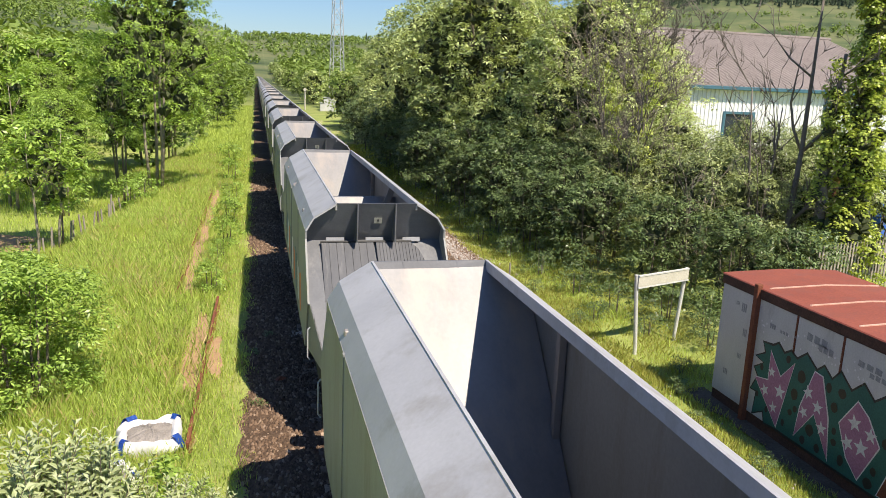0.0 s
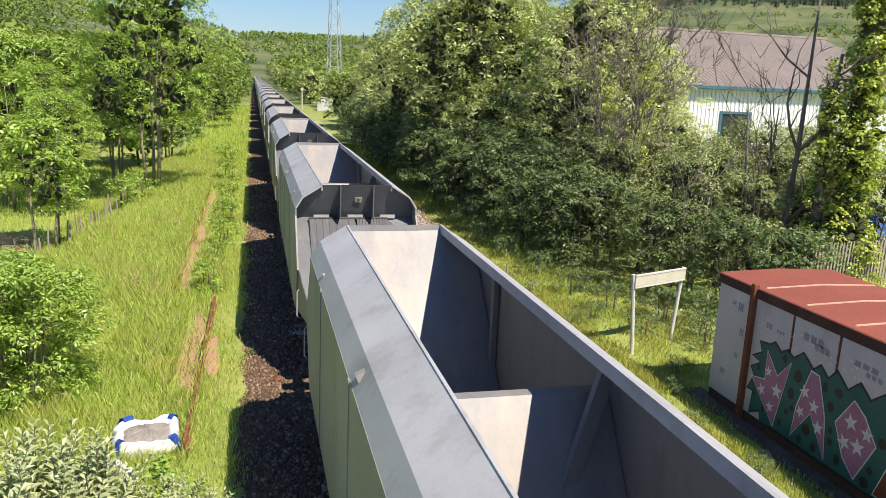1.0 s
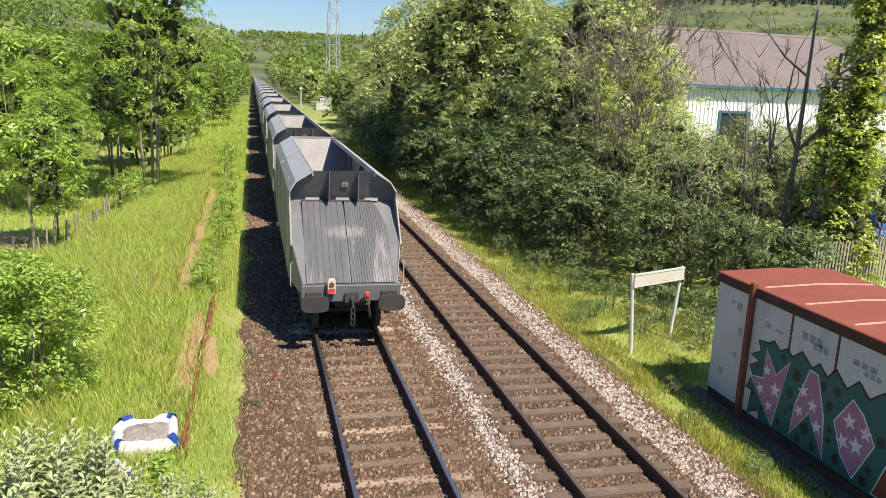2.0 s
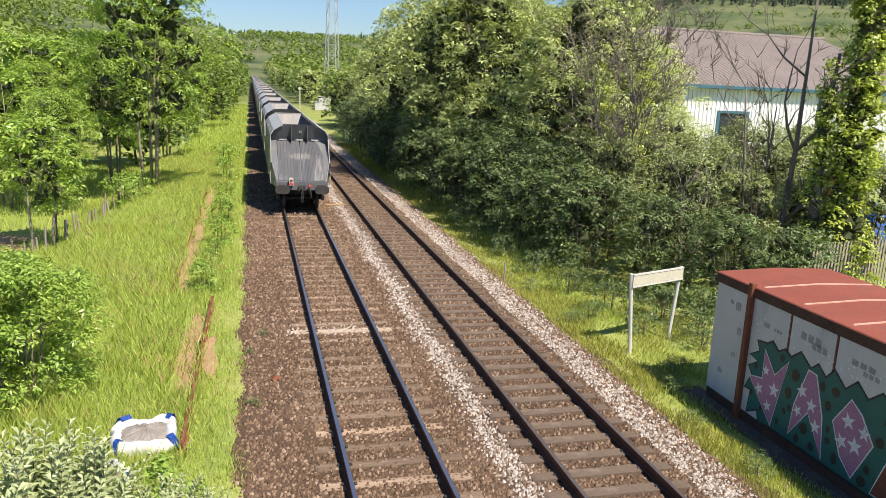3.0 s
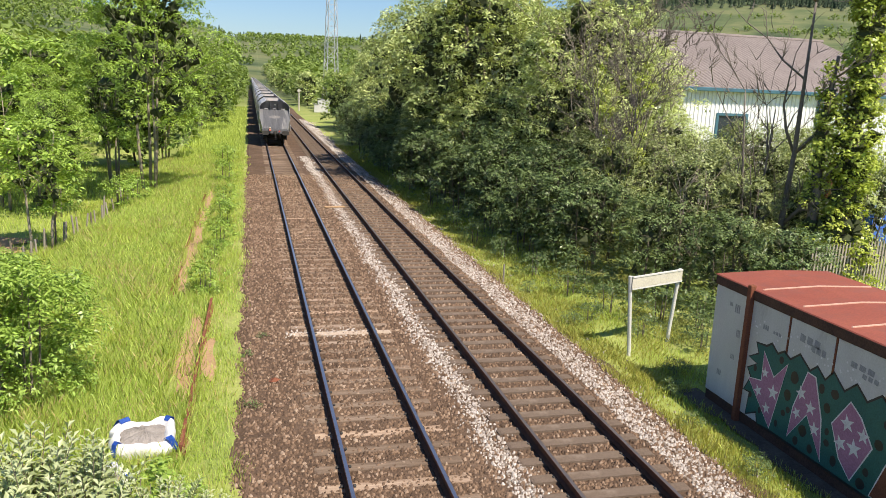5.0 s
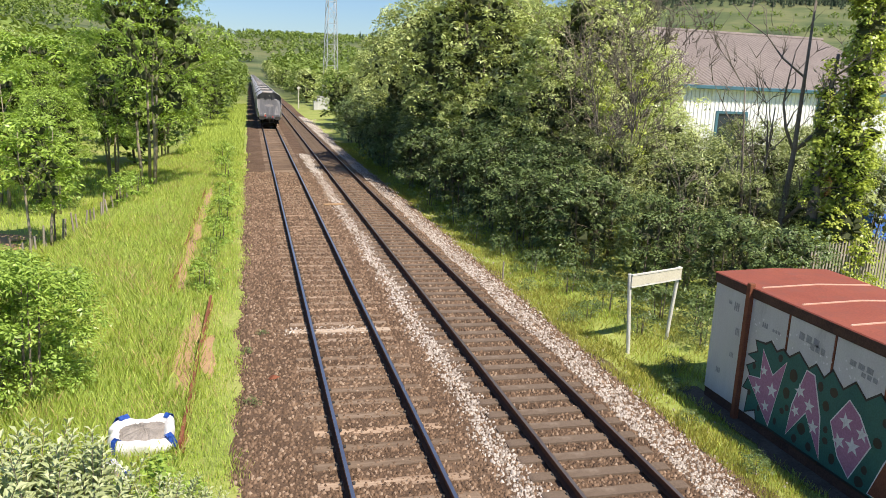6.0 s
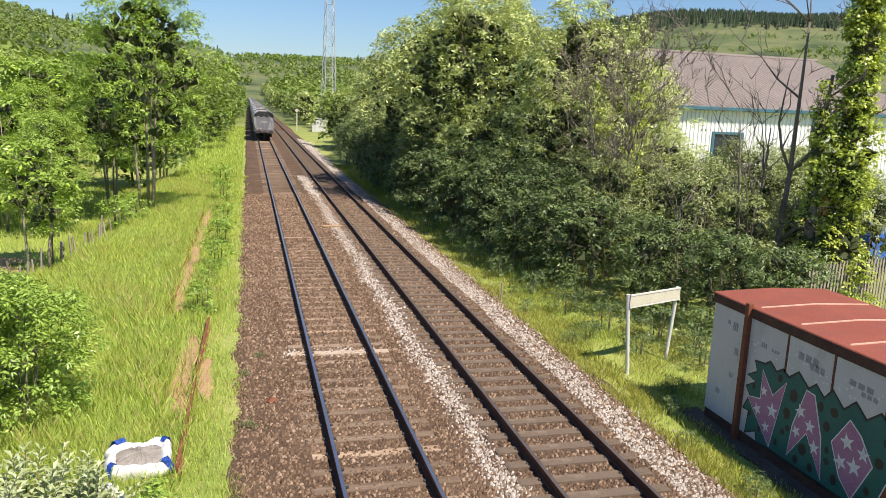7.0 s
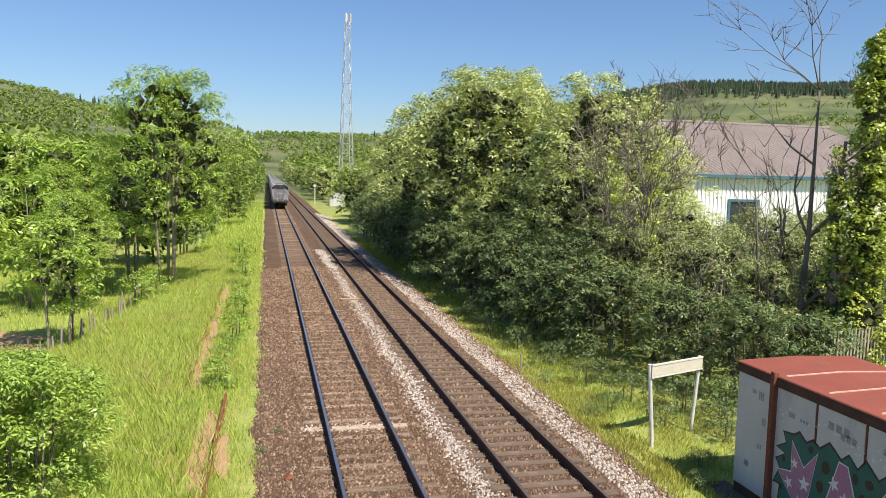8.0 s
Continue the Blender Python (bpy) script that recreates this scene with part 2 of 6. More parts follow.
M_LEAF_FIR = leafy("distant_conifer_needles", (0.02, 0.04, 0.02), (0.05, 0.08, 0.035), 0.7, 0.1)
M_GRASS = leafy("verge_grass_blades", (0.3, 0.41, 0.075), (0.55, 0.65, 0.19), 0.6, 0.4)
M_DRYGRASS = leafy("dry_grass_blades", (0.4, 0.34, 0.16), (0.6, 0.5, 0.26), 0.7, 0.3)
M_YELLOWGRASS = leafy("yellowing_grass_blades", (0.22, 0.24, 0.05), (0.44, 0.43, 0.12), 0.6, 0.3)


def ground_material():
    m, nt, b = base_mat("grassy_ground", 0.95)
    p = coords(nt, True)
    big = noise_tex(nt, p, 0.012, 6, 0.6)
    mid = noise_tex(nt, p, 0.25, 5, 0.65)
    fine = noise_tex(nt, p, 9.0, 4, 0.7)
    near = ramp(nt, mid, [(0.3, (0.2, 0.26, 0.06)), (0.5, (0.32, 0.38, 0.09)), (0.7, (0.44, 0.41, 0.16)), (0.85, (0.42, 0.31, 0.17))])
    near = mix(nt, 0.35, near, ramp(nt, fine, [(0.3, (0.06, 0.08, 0.02)), (0.7, (0.34, 0.4, 0.12))]))
    # Hill colours desaturated, to stand in for distance haze.
    hill = ramp(nt, big, [(0.38, (0.05, 0.075, 0.035)), (0.48, (0.1, 0.13, 0.055)), (0.6, (0.16, 0.175, 0.08)), (0.72, (0.09, 0.11, 0.05))])
    sep = nt.nodes.new("ShaderNodeSeparateXYZ")
    nt.links.new(p, sep.inputs[0])
    far = ramp(nt, node_div(nt, sep.outputs["Y"], 900.0), [(0.12, (0, 0, 0)), (0.3, (1, 1, 1))])
    nt.links.new(mix(nt, far, near, hill), b.inputs["Base Color"])
    add_bump(nt, b, fine, 0.5, 0.05)
    return m


M_GROUND = ground_material()

# ---- mesh helpers ----


def mesh_of(name, verts, faces, mat, smooth=False):
    me = bpy.data.meshes.new(name)
    me.from_pydata(verts, [], faces)
    me.materials.append(mat)
    if smooth:
        me.polygons.foreach_set("use_smooth", [True] * len(me.polygons))
    return me


def part(name, bm, mat, parent=None, label="", smooth=False):
    """One mesh object from a bmesh, under a thing or a part."""
    bmesh.ops.recalc_face_normals(bm, faces=bm.faces)
    me = bpy.data.meshes.new(name)
    bm.to_mesh(me)
    bm.free()
    for x in mat if isinstance(mat, (list, tuple)) else [mat]:
        me.materials.append(x)
    if smooth:
        me.polygons.foreach_set("use_smooth", [True] * len(me.polygons))
    ob = new(name, me)
    ob.parent = parent
    return tagged(ob, label) if label else ob


def thing(name, label, category, m=None, group="", kind=""):
    ob = new(name)
    ob.empty_display_size = 0.3
    if m is not None:
        ob.matrix_basis = m
    return tagged(ob, label, category, group, kind)


def box(bm, x0, x1, y0, y1, z0, z1, bevel=0.0, m=None):
    r = bmesh.ops.create_cube(bm, size=1.0)
    vs = r["verts"]
    for v in vs:
        v.co = Vector(((x0 + x1) / 2 + v.co.x * (x1 - x0), (y0 + y1) / 2 + v.co.y * (y1 - y0), (z0 + z1) / 2 + v.co.z * (z1 - z0)))
    if bevel:
        es = list({e for v in vs for e in v.link_edges})
        out = bmesh.ops.bevel(bm, geom=es, offset=bevel, segments=1, affect="EDGES", profile=0.5)
        vs = list({v for f in out["faces"] for v in f.verts} | {v for v in vs if v.is_valid})
    if m is not None:
        bmesh.ops.transform(bm, matrix=m, verts=vs)
    return vs


def prism(bm, poly, axis, a, b):
    """Extrudes a polygon, given in the two other axes, along axis from a to b."""
    def place(p, t):
        return {"x": (t, p[0], p[1]), "y": (p[0], t, p[1]), "z": (p[0], p[1], t)}[axis]
    lo = [bm.verts.new(place(p, a)) for p in poly]
    hi = [bm.verts.new(place(p, b)) for p in poly]
    n = len(poly)
    bm.faces.new(lo)
    bm.faces.new(hi[::-1])
    for i in range(n):
        bm.faces.new((lo[i], hi[i], hi[(i + 1) % n], lo[(i + 1) % n]))


def slab(bm, pts, normal, thick):
    """A plate: a polygon in space, thickened along normal."""
    n = Vector(normal).normalized() * thick
    lo = [bm.verts.new(Vector(p)) for p in pts]
    hi = [bm.verts.new(Vector(p) + n) for p in pts]
    k = len(pts)
    bm.faces.new(lo)
    bm.faces.new(hi[::-1])
    for i in range(k):
        bm.faces.new((lo[i], hi[i], hi[(i + 1) % k], lo[(i + 1) % k]))


def tube(bm, pts, radii, sides=6):
    rings = []
    for i, p in enumerate(pts):
        d = (Vector(pts[min(i + 1, len(pts) - 1)]) - Vector(pts[max(i - 1, 0)]))
        d = d.normalized() if d.length > 1e-6 else Vector((0, 0, 1))
        u = d.orthogonal().normalized()
        w = d.cross(u)
        rings.append([bm.verts.new(Vector(p) + (u * math.cos(6.28318 * k / sides) + w * math.sin(6.28318 * k / sides)) * radii[i]) for k in range(sides)])
    for a, b in zip(rings, rings[1:]):
        for k in range(sides):
            bm.faces.new((a[k], a[(k + 1) % sides], b[(k + 1) % sides], b[k]))
    if sides > 2:
        bm.faces.new(rings[0][::-1])
        bm.faces.new(rings[-1])


def disc(bm, centre, axis, radius, depth, sides=20):
    c, a = Vector(centre), Vector(axis).normalized()
    tube(bm, [c - a * depth / 2, c + a * depth / 2], [radius, radius], sides)


def quads_mesh(name, v4, mat):
    """A mesh of separate four-cornered leaves from an array (n, 4, 3)."""
    n = len(v4)
    me = bpy.data.meshes.new(name)
    me.vertices.add(4 * n)
    me.vertices.foreach_set("co", v4.astype(np.float32).ravel())
    me.loops.add(4 * n)
    me.loops.foreach_set("vertex_index", np.arange(4 * n, dtype=np.int32))
    me.polygons.add(n)
    me.polygons.foreach_set("loop_start", np.arange(0, 4 * n, 4, dtype=np.int32))
    me.materials.append(mat)
    me.update(calc_edges=True)
    me.validate()
    return me


def smoothstep(a, b, v):
    t = np.clip((v - a) / (b - a), 0, 1)
    return t * t * (3 - 2 * t)


# ---- terrain ----


def ground_z(x, y):
    x, y = np.asarray(x, float), np.asarray(y, float)
    z = np.full(np.broadcast(x, y).shape, -0.48)
    z = z + 0.18 * smoothstep(6.4, 5.0, x) * smoothstep(-7.5, -5.0, x)
    z = z - 0.75 * smoothstep(-7.6, -10.0, x) * smoothstep(20, 28, y)
    z = z - 0.27 * smoothstep(6.5, 7.5, x) * smoothstep(21, 15.5, y)
    z = z + 14.0 * smoothstep(-26, -90, x) * smoothstep(25, 120, y)
    r = np.hypot(x + 2.2, y)
    az = np.degrees(np.arctan2(x + 2.2, np.maximum(y, 1e-3)))
    peak = 77 + 104 * smoothstep(6, 34, az) + 60 * smoothstep(-4, -20, az)
    z = z + np.where(y > 0, peak * smoothstep(330, 1650, r), 0) * (1 + 0.06 * np.sin(x * 0.011 + 1.3) * np.cos(y * 0.006))
    return z


def gz(x, y):
    return float(ground_z(x, y))


def build_ground():
    xs = np.unique(np.concatenate([np.arange(-14, 14.1, 0.5), np.arange(-60, 60, 4), np.arange(-400, 401, 40), np.linspace(-3200, 3200, 65)]))
    ys = np.unique(np.concatenate([np.arange(-60, 0, 10), np.arange(0, 80, 1.5), np.arange(80, 400, 12), np.arange(400, 1800, 40), np.linspace(1800, 4200, 14)]))
    X, Y = np.meshgrid(xs, ys)
    Z = ground_z(X, Y)
    Z += (np.sin(X * 1.9 + Y * 0.7) * np.sin(Y * 1.3 - X * 0.4)) * 0.03 * (np.abs(X - 1.7) > 5) * (Y < 100)
    w, h = len(xs), len(ys)
    idx = np.arange(w * h).reshape(h, w)
    faces = np.stack([idx[:-1, :-1], idx[:-1, 1:], idx[1:, 1:], idx[1:, :-1]], -1).reshape(-1, 4)
    me = mesh_of("ground", np.stack([X, Y, Z], -1).reshape(-1, 3).tolist(), faces.tolist(), M_GROUND, True)
    tagged(new("ground", me), "rough green grassy ground rising to wooded hills", "ground", kind="structure")


build_ground()
D = 3.43           # distance between the two tracks
RAIL = 0.7525


def edge_lift(y):
    return 0.02 * np.sin(y * 1.1) + 0.018 * np.sin(y * 2.7 + 1) + 0.015 * np.sin(y * 6.1)


def build_ballast():
    """The bed under both tracks, one strip with a raised middle."""
    prof = [(-2.75, -0.42), (-2.3, -0.24), (-1.75, -0.2), (D / 2, -0.215), (D + 1.5, -0.2), (D + 2.1, -0.3), (D + 2.7, -0.47)]
    ys = np.concatenate([np.arange(-40, 0, 4.0), np.arange(0, 60, 0.4), np.arange(60, 120, 2.0), np.arange(120, 901, 20)])
    verts = [(x + (0.12 * math.sin(y * 0.83) + 0.1 * math.sin(y * 2.1 + x) if abs(x - D / 2) > 4.3 else 0.0), float(y), z + (float(edge_lift(y)) if x < -2.2 else 0.0)) for y in ys for x, z in prof]
    k = len(prof)
    faces = [(i * k + j, i * k + j + 1, (i + 1) * k + j + 1, (i + 1) * k + j) for i in range(len(ys) - 1) for j in range(k - 1)]
    me = mesh_of("ballast_bed", verts, faces, M_BED)
    tagged(new("ballast_bed", me), "brown stone ballast bed under two tracks", "ballast", kind="structure")


build_ballast()


def bed_z(x):
    return np.interp(x, [-2.75, -2.3, -1.75, D / 2, D + 1.5, D + 2.1, D + 2.7], [-0.42, -0.24, -0.2, -0.215, -0.2, -0.3, -0.47])


def stones_mesh(name, x, y, size, mat):
    """Loose stones: four-sided lumps with a skew top, all in one mesh."""
    n = len(x)
    z = bed_z(x) + edge_lift(y) * np.clip((-1.75 - x) / 0.55, 0, 1)
    ang = rng.uniform(0, 6.283, n)[:, None] + np.arange(4)[None] * 1.5708 + rng.normal(0, 0.3, (n, 4))
    rad = size[:, None] * rng.uniform(0.7, 1.3, (n, 4))
    base = np.stack([x[:, None] + rad * np.cos(ang), y[:, None] + rad * np.sin(ang), np.repeat((z - 0.01)[:, None], 4, 1)], -1)
    f_in = rng.uniform(0.35, 0.75, (n, 4))
    top = np.stack([x[:, None] + rad * f_in * np.cos(ang), y[:, None] + rad * f_in * np.sin(ang), z[:, None] + size[:, None] * rng.uniform(0.35, 1.2, (n, 4))], -1)
    verts = np.concatenate([base, top], 1).reshape(-1, 3)
    o = (np.arange(n) * 8)[:, None]
    tris = [[4, 5, 6], [4, 6, 7]]
    for k in range(4):
        j = (k + 1) % 4
        tris += [[k, j, 4 + j], [k, 4 + j, 4 + k]]
    f = (o[:, None, :] + np.array(tris)[None]).reshape(-1)
    me = bpy.data.meshes.new(name)
    me.vertices.add(len(verts))
    me.vertices.foreach_set("co", verts.astype(np.float32).ravel())
    me.loops.add(len(f))
    me.loops.foreach_set("vertex_index", f.astype(np.int32))
    me.polygons.add(len(f) // 3)
    me.polygons.foreach_set("loop_start", np.arange(0, len(f), 3, dtype=np.int32))
    me.materials.append(mat)
    me.update(calc_edges=True)
    return me


def rail_profile():
    return [(-0.07, -0.16), (-0.07, -0.148), (-0.012, -0.125), (-0.012, -0.045), (-0.036, -0.035), (-0.036, -0.006), (-0.03, 0.0),
            (0.03, 0.0), (0.036, -0.006), (0.036, -0.035), (0.012, -0.045), (0.012, -0.125), (0.07, -0.148), (0.07, -0.16)]


def build_track(x0, label, spacing, first, shown, head, wood):
    tk = thing("railway_track", label, "track", pose(x0, 0, 0), kind="structure")
    for side in (-1, 1):
        bm = bmesh.new()
        prism(bm, [(side * RAIL + p, q) for p, q in rail_profile()], "y", -40, 900)
        bm.faces.ensure_lookup_table()
        for f in bm.faces:
            zs = [v.co.z for v in f.verts]
            if min(zs) > -0.001 and len(f.verts) == 4:
                f.material_index = 1
        part("rail", bm, [M_RAILSIDE, head], tk, "steel rail, rusty sides and polished head")
    bm = bmesh.new()
    prism(bm, [(-1.25, -0.26), (-1.25, -0.19 - shown), (-1.2, -0.17 - shown), (1.2, -0.17 - shown), (1.25, -0.19 - shown), (1.25, -0.26)], "y", -0.12, 0.12)
    bmesh.ops.recalc_face_normals(bm, faces=bm.faces)
    me = bpy.data.meshes.new("sleeper")
    bm.to_mesh(me)
    bm.free()
    me.materials.append(wood)
    count = 230
    for i in range(count):
        s = new("sleeper", me)
        s.parent = tk
        s.location = (rnd.uniform(-0.015, 0.015), first + i * spacing, rnd.uniform(-0.012, 0.006))
        s.rotation_euler = (0, 0, rnd.uniform(-0.012, 0.012))
        if wood is M_OLDSLEEPER and i == 23:
            s.data = me.copy()
            s.data.materials[0] = M_PALESLEEPER
            s.location.z += 0.02
    bm = bmesh.new()
    for i in range(75):
        y = first + i * spacing
        for side in (-1, 1):
            for o in (-0.1, 0.1):
                box(bm, side * RAIL + o - 0.025, side * RAIL + o + 0.025, y - 0.03, y + 0.03, -0.18, -0.15, 0.008)
    tagged(part("rail_clip", bm, M_DARK, tk), kind="stuff")
    return tk


build_track(0.0, "older railway track, sleepers half buried in brown ballast", 0.62, 4.1, 0.022, M_RAILTOP, M_OLDSLEEPER)
build_track(D, "second railway track with clear brown sleepers", 0.6, 4.04, 0.0, M_RAILDULL, M_SLEEPER)


def build_stones():
    # brown stones, thinner with distance
    n = 84000
    y = 5.0 + 45.0 * rng.uniform(0, 1, n) ** 1.6
    x = rng.uniform(-2.75, D + 2.5, n)
    on_right = (np.abs(x - D) < 1.25) & (np.abs(((y - 4.04) / 0.6 + 0.5) % 1 - 0.5) * 0.6 < 0.145)
    on_left = (np.abs(x) < 1.25) & (np.abs(((y - 4.1) / 0.62 + 0.5) % 1 - 0.5) * 0.62 < 0.12) & (rng.uniform(0, 1, n) < 0.52)
    rails = np.min(np.abs(x[:, None] - np.array([-RAIL, RAIL, D - RAIL, D + RAIL])[None]), 1) < 0.12
    fresh = ((np.abs(x - D / 2 - 0.3) < 0.24) & (y < 62)) | ((x > D + 1.35) & (x < D + 2.1))
    fresh &= rng.uniform(0, 1, n) < 0.62
    keep = ~(on_right | on_left | rails | fresh)
    x, y = x[keep], y[keep]
    size = rng.uniform(0.017, 0.037, len(x)) * (1 + y / 45)
    tagged(new("ballast_stones", stones_mesh("ballast_stones", x, y, size, M_STONE)), "loose brown ballast stones", "ballast", kind="stuff")
    # pale fresh stone: a ragged ribbon between the tracks and the far shoulder
    n = 34000
    y = 5.0 + 110.0 * rng.uniform(0, 1, n) ** 1.9
    shoulder = rng.uniform(0, 1, n) < 0.62
    wob = 0.05 * np.sin(y * 0.9) + 0.05 * np.sin(y * 2.3 + 1)
    x = np.where(shoulder, D + 1.45 + wob * 0.6 + np.abs(rng.normal(0, 0.6, n)) - 0.1, D / 2 + 0.3 + wob + rng.normal(0, 0.17, n))
    x = np.where((~shoulder) & (np.abs(x - (D - RAIL)) < 0.1), x - 0.3, x)
    near_rail = np.min(np.abs(x[:, None] - np.array([-RAIL, RAIL])[None]), 1) < 0.1
    dust = rng.uniform(0, 1, n) < 0.008
    x = np.where(dust, rng.uniform(-1.4, 0.9, n), x)
    y = np.where(dust, 18.45 + rng.normal(0, 0.16, n), y)
    gap = ((~shoulder) & (y > 62)) | near_rail
    x, y = x[~gap], y[~gap]
    size = rng.uniform(0.016, 0.034, len(x)) * (1 + y / 45)
    tagged(new("pale_ballast_stones", stones_mesh("pale_ballast_stones", x, y, size, M_PALE)), "pale new ballast stones along the sleepers' ends", "ballast", kind="stuff")


build_stones()

# ---- the train ----
WAGON = 15.2        # length over the buffers
WAGONS = 34


def tail_at(t):
    """Where the last buffers stand along the line: the train gathers speed slightly."""
    return -18.6 + 17.75 * t - 0.13 * t * t + 0.0233 * t ** 3


def mirror_y(p):
    return (p[0], WAGON - p[1], p[2])


def build_wagon():
    w = thing("hopper_wagon", "grey steel bogie hopper wagon, empty and open-topped, on the rails", "wagon", group="wagons of the train")
    L = WAGON
    for s in (-1, 1):
        bm = bmesh.new()
        outline = [(1.45, 2.1), (2.28, 3.1), (2.28, 3.27), (L - 2.28, 3.27), (L - 2.28, 3.1), (L - 1.45, 2.1), (L - 2.2, 1.05), (2.2, 1.05)]
        prism(bm, outline, "x", s * 1.30, s * 1.335)
        side = part("side_wall", bm, M_SIDE, w, "grey-green side sheet, darker than the top sheet")
        for y in (4.6, 7.75, 10.9):
            bm = bmesh.new()
            box(bm, s * 1.336 - 0.012, s * 1.336 + 0.012, y - 0.03, y + 0.03, 1.1, 3.28)
            part("seam", bm, M_SIDE, side)
        bm = bmesh.new()
        prism(bm, [(s * 1.335, 3.26), (s * 1.18, 3.51), (s * 0.76, 3.77), (s * 0.76, 3.735), (s * 1.165, 3.48), (s * 1.30, 3.26)], "y", 2.27, L - 2.27)
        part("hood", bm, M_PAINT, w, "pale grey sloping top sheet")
        bm = bmesh.new()
        box(bm, s * 0.76 - 0.015, s * 0.76 + 0.015, 2.31, L - 2.31, 3.64, 3.775)
        part("rim", bm, M_PAINT, w)
    for end in (0, 1):
        f = mirror_y if end else (lambda p: p)
        sg = -1 if not end else 1
        # overhanging end wall, its shade put into the dark colour, with two gussets
        bm = bmesh.new()
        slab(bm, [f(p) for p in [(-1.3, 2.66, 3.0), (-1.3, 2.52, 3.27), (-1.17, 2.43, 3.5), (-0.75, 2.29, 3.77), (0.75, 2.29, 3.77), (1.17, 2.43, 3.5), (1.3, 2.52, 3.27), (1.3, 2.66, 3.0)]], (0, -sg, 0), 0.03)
        wall = part("end_wall", bm, M_ENDWALL, w, "grey overhanging end sheet, darkened for grime and its overhang's shade")
        for x in (-0.36, 0.36):
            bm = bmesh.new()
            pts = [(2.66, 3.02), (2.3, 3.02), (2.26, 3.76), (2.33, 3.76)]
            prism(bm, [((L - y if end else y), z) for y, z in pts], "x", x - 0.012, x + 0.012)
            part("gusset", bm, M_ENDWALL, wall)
        bm = bmesh.new()
        slab(bm, [f(p) for p in [(-0.03, 2.478, 3.36), (0.12, 2.478, 3.36), (0.12, 2.416, 3.48), (-0.03, 2.416, 3.48)]], (0, sg, 0), 0.012)
        plate = part("data_plate", bm, M_SIGN, wall, "small cream data plate")
        bm = bmesh.new()
        slab(bm, [f(p) for p in [(0.03, 2.455, 3.40), (0.06, 2.455, 3.40), (0.06, 2.43, 3.445), (0.03, 2.43, 3.445)]], (0, sg, 0), 0.016)
        part("data_mark", bm, M_BLACK, plate)
        for x in (-0.75, 0.0, 0.72):
            bm = bmesh.new()
            slab(bm, [f(p) for p in [(x - 0.17, 2.57, 2.99), (x + 0.17, 2.57, 2.99), (x + 0.17, 2.57, 3.07), (x - 0.17, 2.57, 3.07)]], (0, sg, 0), 0.02)
            part("bracket", bm, M_PAINT, wall)
        # sloping end cover, wider at the top
        bm = bmesh.new()
        slab(bm, [f(p) for p in [(-1.1, 0.62, 1.33), (1.1, 0.62, 1.33), (1.3, 1.45, 2.1), (1.3, 2.66, 3.0), (-1.3, 2.66, 3.0), (-1.3, 1.45, 2.1)]], (0, -sg, -0.9), 0.03)
        cover = part("end_cover", bm, M_COVER, w, "sloping grey end cover")
        nrm = Vector((0, sg * 0.67, 0.74))
        base, top = Vector((0, 0.63, 1.36)), Vector((0, 2.56, 2.98))

        def on_cover(x, t, lift):
            p = base.lerp(top, t)
            p = Vector(f((x, p.y, p.z)))
            return p + Vector((0, nrm.y if end == 0 else nrm.y, nrm.z)) * lift
        for side, x0, x1, strips in ((-1, -1.02, -0.02, 7), (1, 0.02, 1.03, 16)):
            bm = bmesh.new()
            step = (x1 - x0) / strips
            line = []
            for i in range(strips):
                a, b = x0 + i * step, x0 + (i + 1) * step
                lift = 0.032 if i % 2 else 0.036
                line += [(a + 0.001, 0.024), (a + 0.005, lift), (b - 0.005, lift), (b - 0.001, 0.024)]
            rows = []
            for lo in (True, False):
                row = []
                for x, lift in line:
                    t = 0.0 if lo else 1.0 - max(0, x - 0.68) * 0.5 - max(0, x - 0.85) * 0.9
                    row.append(bm.verts.new(on_cover(x, t, lift)))
                rows.append(row)
            for k in range(len(line) - 1):
                bm.faces.new((rows[0][k], rows[0][k + 1], rows[1][k + 1], rows[1][k]))
            for row, t in ((rows[0], 0.0), (rows[1], None)):
                feet = [bm.verts.new(v.co - nrm * 0.04) for v in row]
                for k in range(len(row) - 1):
                    bm.faces.new((row[k], row[k + 1], feet[k + 1], feet[k]))
            door = part("cover_door", bm, M_DOOR, cover, "ribbed dark grey cover door")
        bm = bmesh.new()
        slab(bm, [on_cover(-1.03, 0.985, 0.0), on_cover(0.72, 0.985, 0.0), on_cover(0.72, 1.0, 0.0), on_cover(-1.03, 1.0, 0.0)], nrm, 0.05)
        part("top_bar", bm, M_BLACK, cover)
        for s in (-1, 1):
            bm = bmesh.new()
            slab(bm, [f(p) for p in [(s * 1.302, 1.45, 2.1), (s * 1.1, 0.62, 1.33), (s * 1.1, 0.7, 1.05), (s * 1.302, 2.2, 1.05)]], (-s, 0, 0), 0.02)
            part("corner_plate", bm, M_SIDE, w)
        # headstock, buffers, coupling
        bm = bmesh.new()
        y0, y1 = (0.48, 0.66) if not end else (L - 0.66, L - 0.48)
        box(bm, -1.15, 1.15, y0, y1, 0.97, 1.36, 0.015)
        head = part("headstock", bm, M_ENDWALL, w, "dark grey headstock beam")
        for x in (-0.865, 0.865):
            bm = bmesh.new()
            ya, yb_ = (0.09, 0.48) if not end else (L - 0.48, L - 0.09)
            disc(bm, (x, (ya + yb_) / 2, 1.05), (0, 1, 0), 0.1, abs(yb_ - ya), 14)
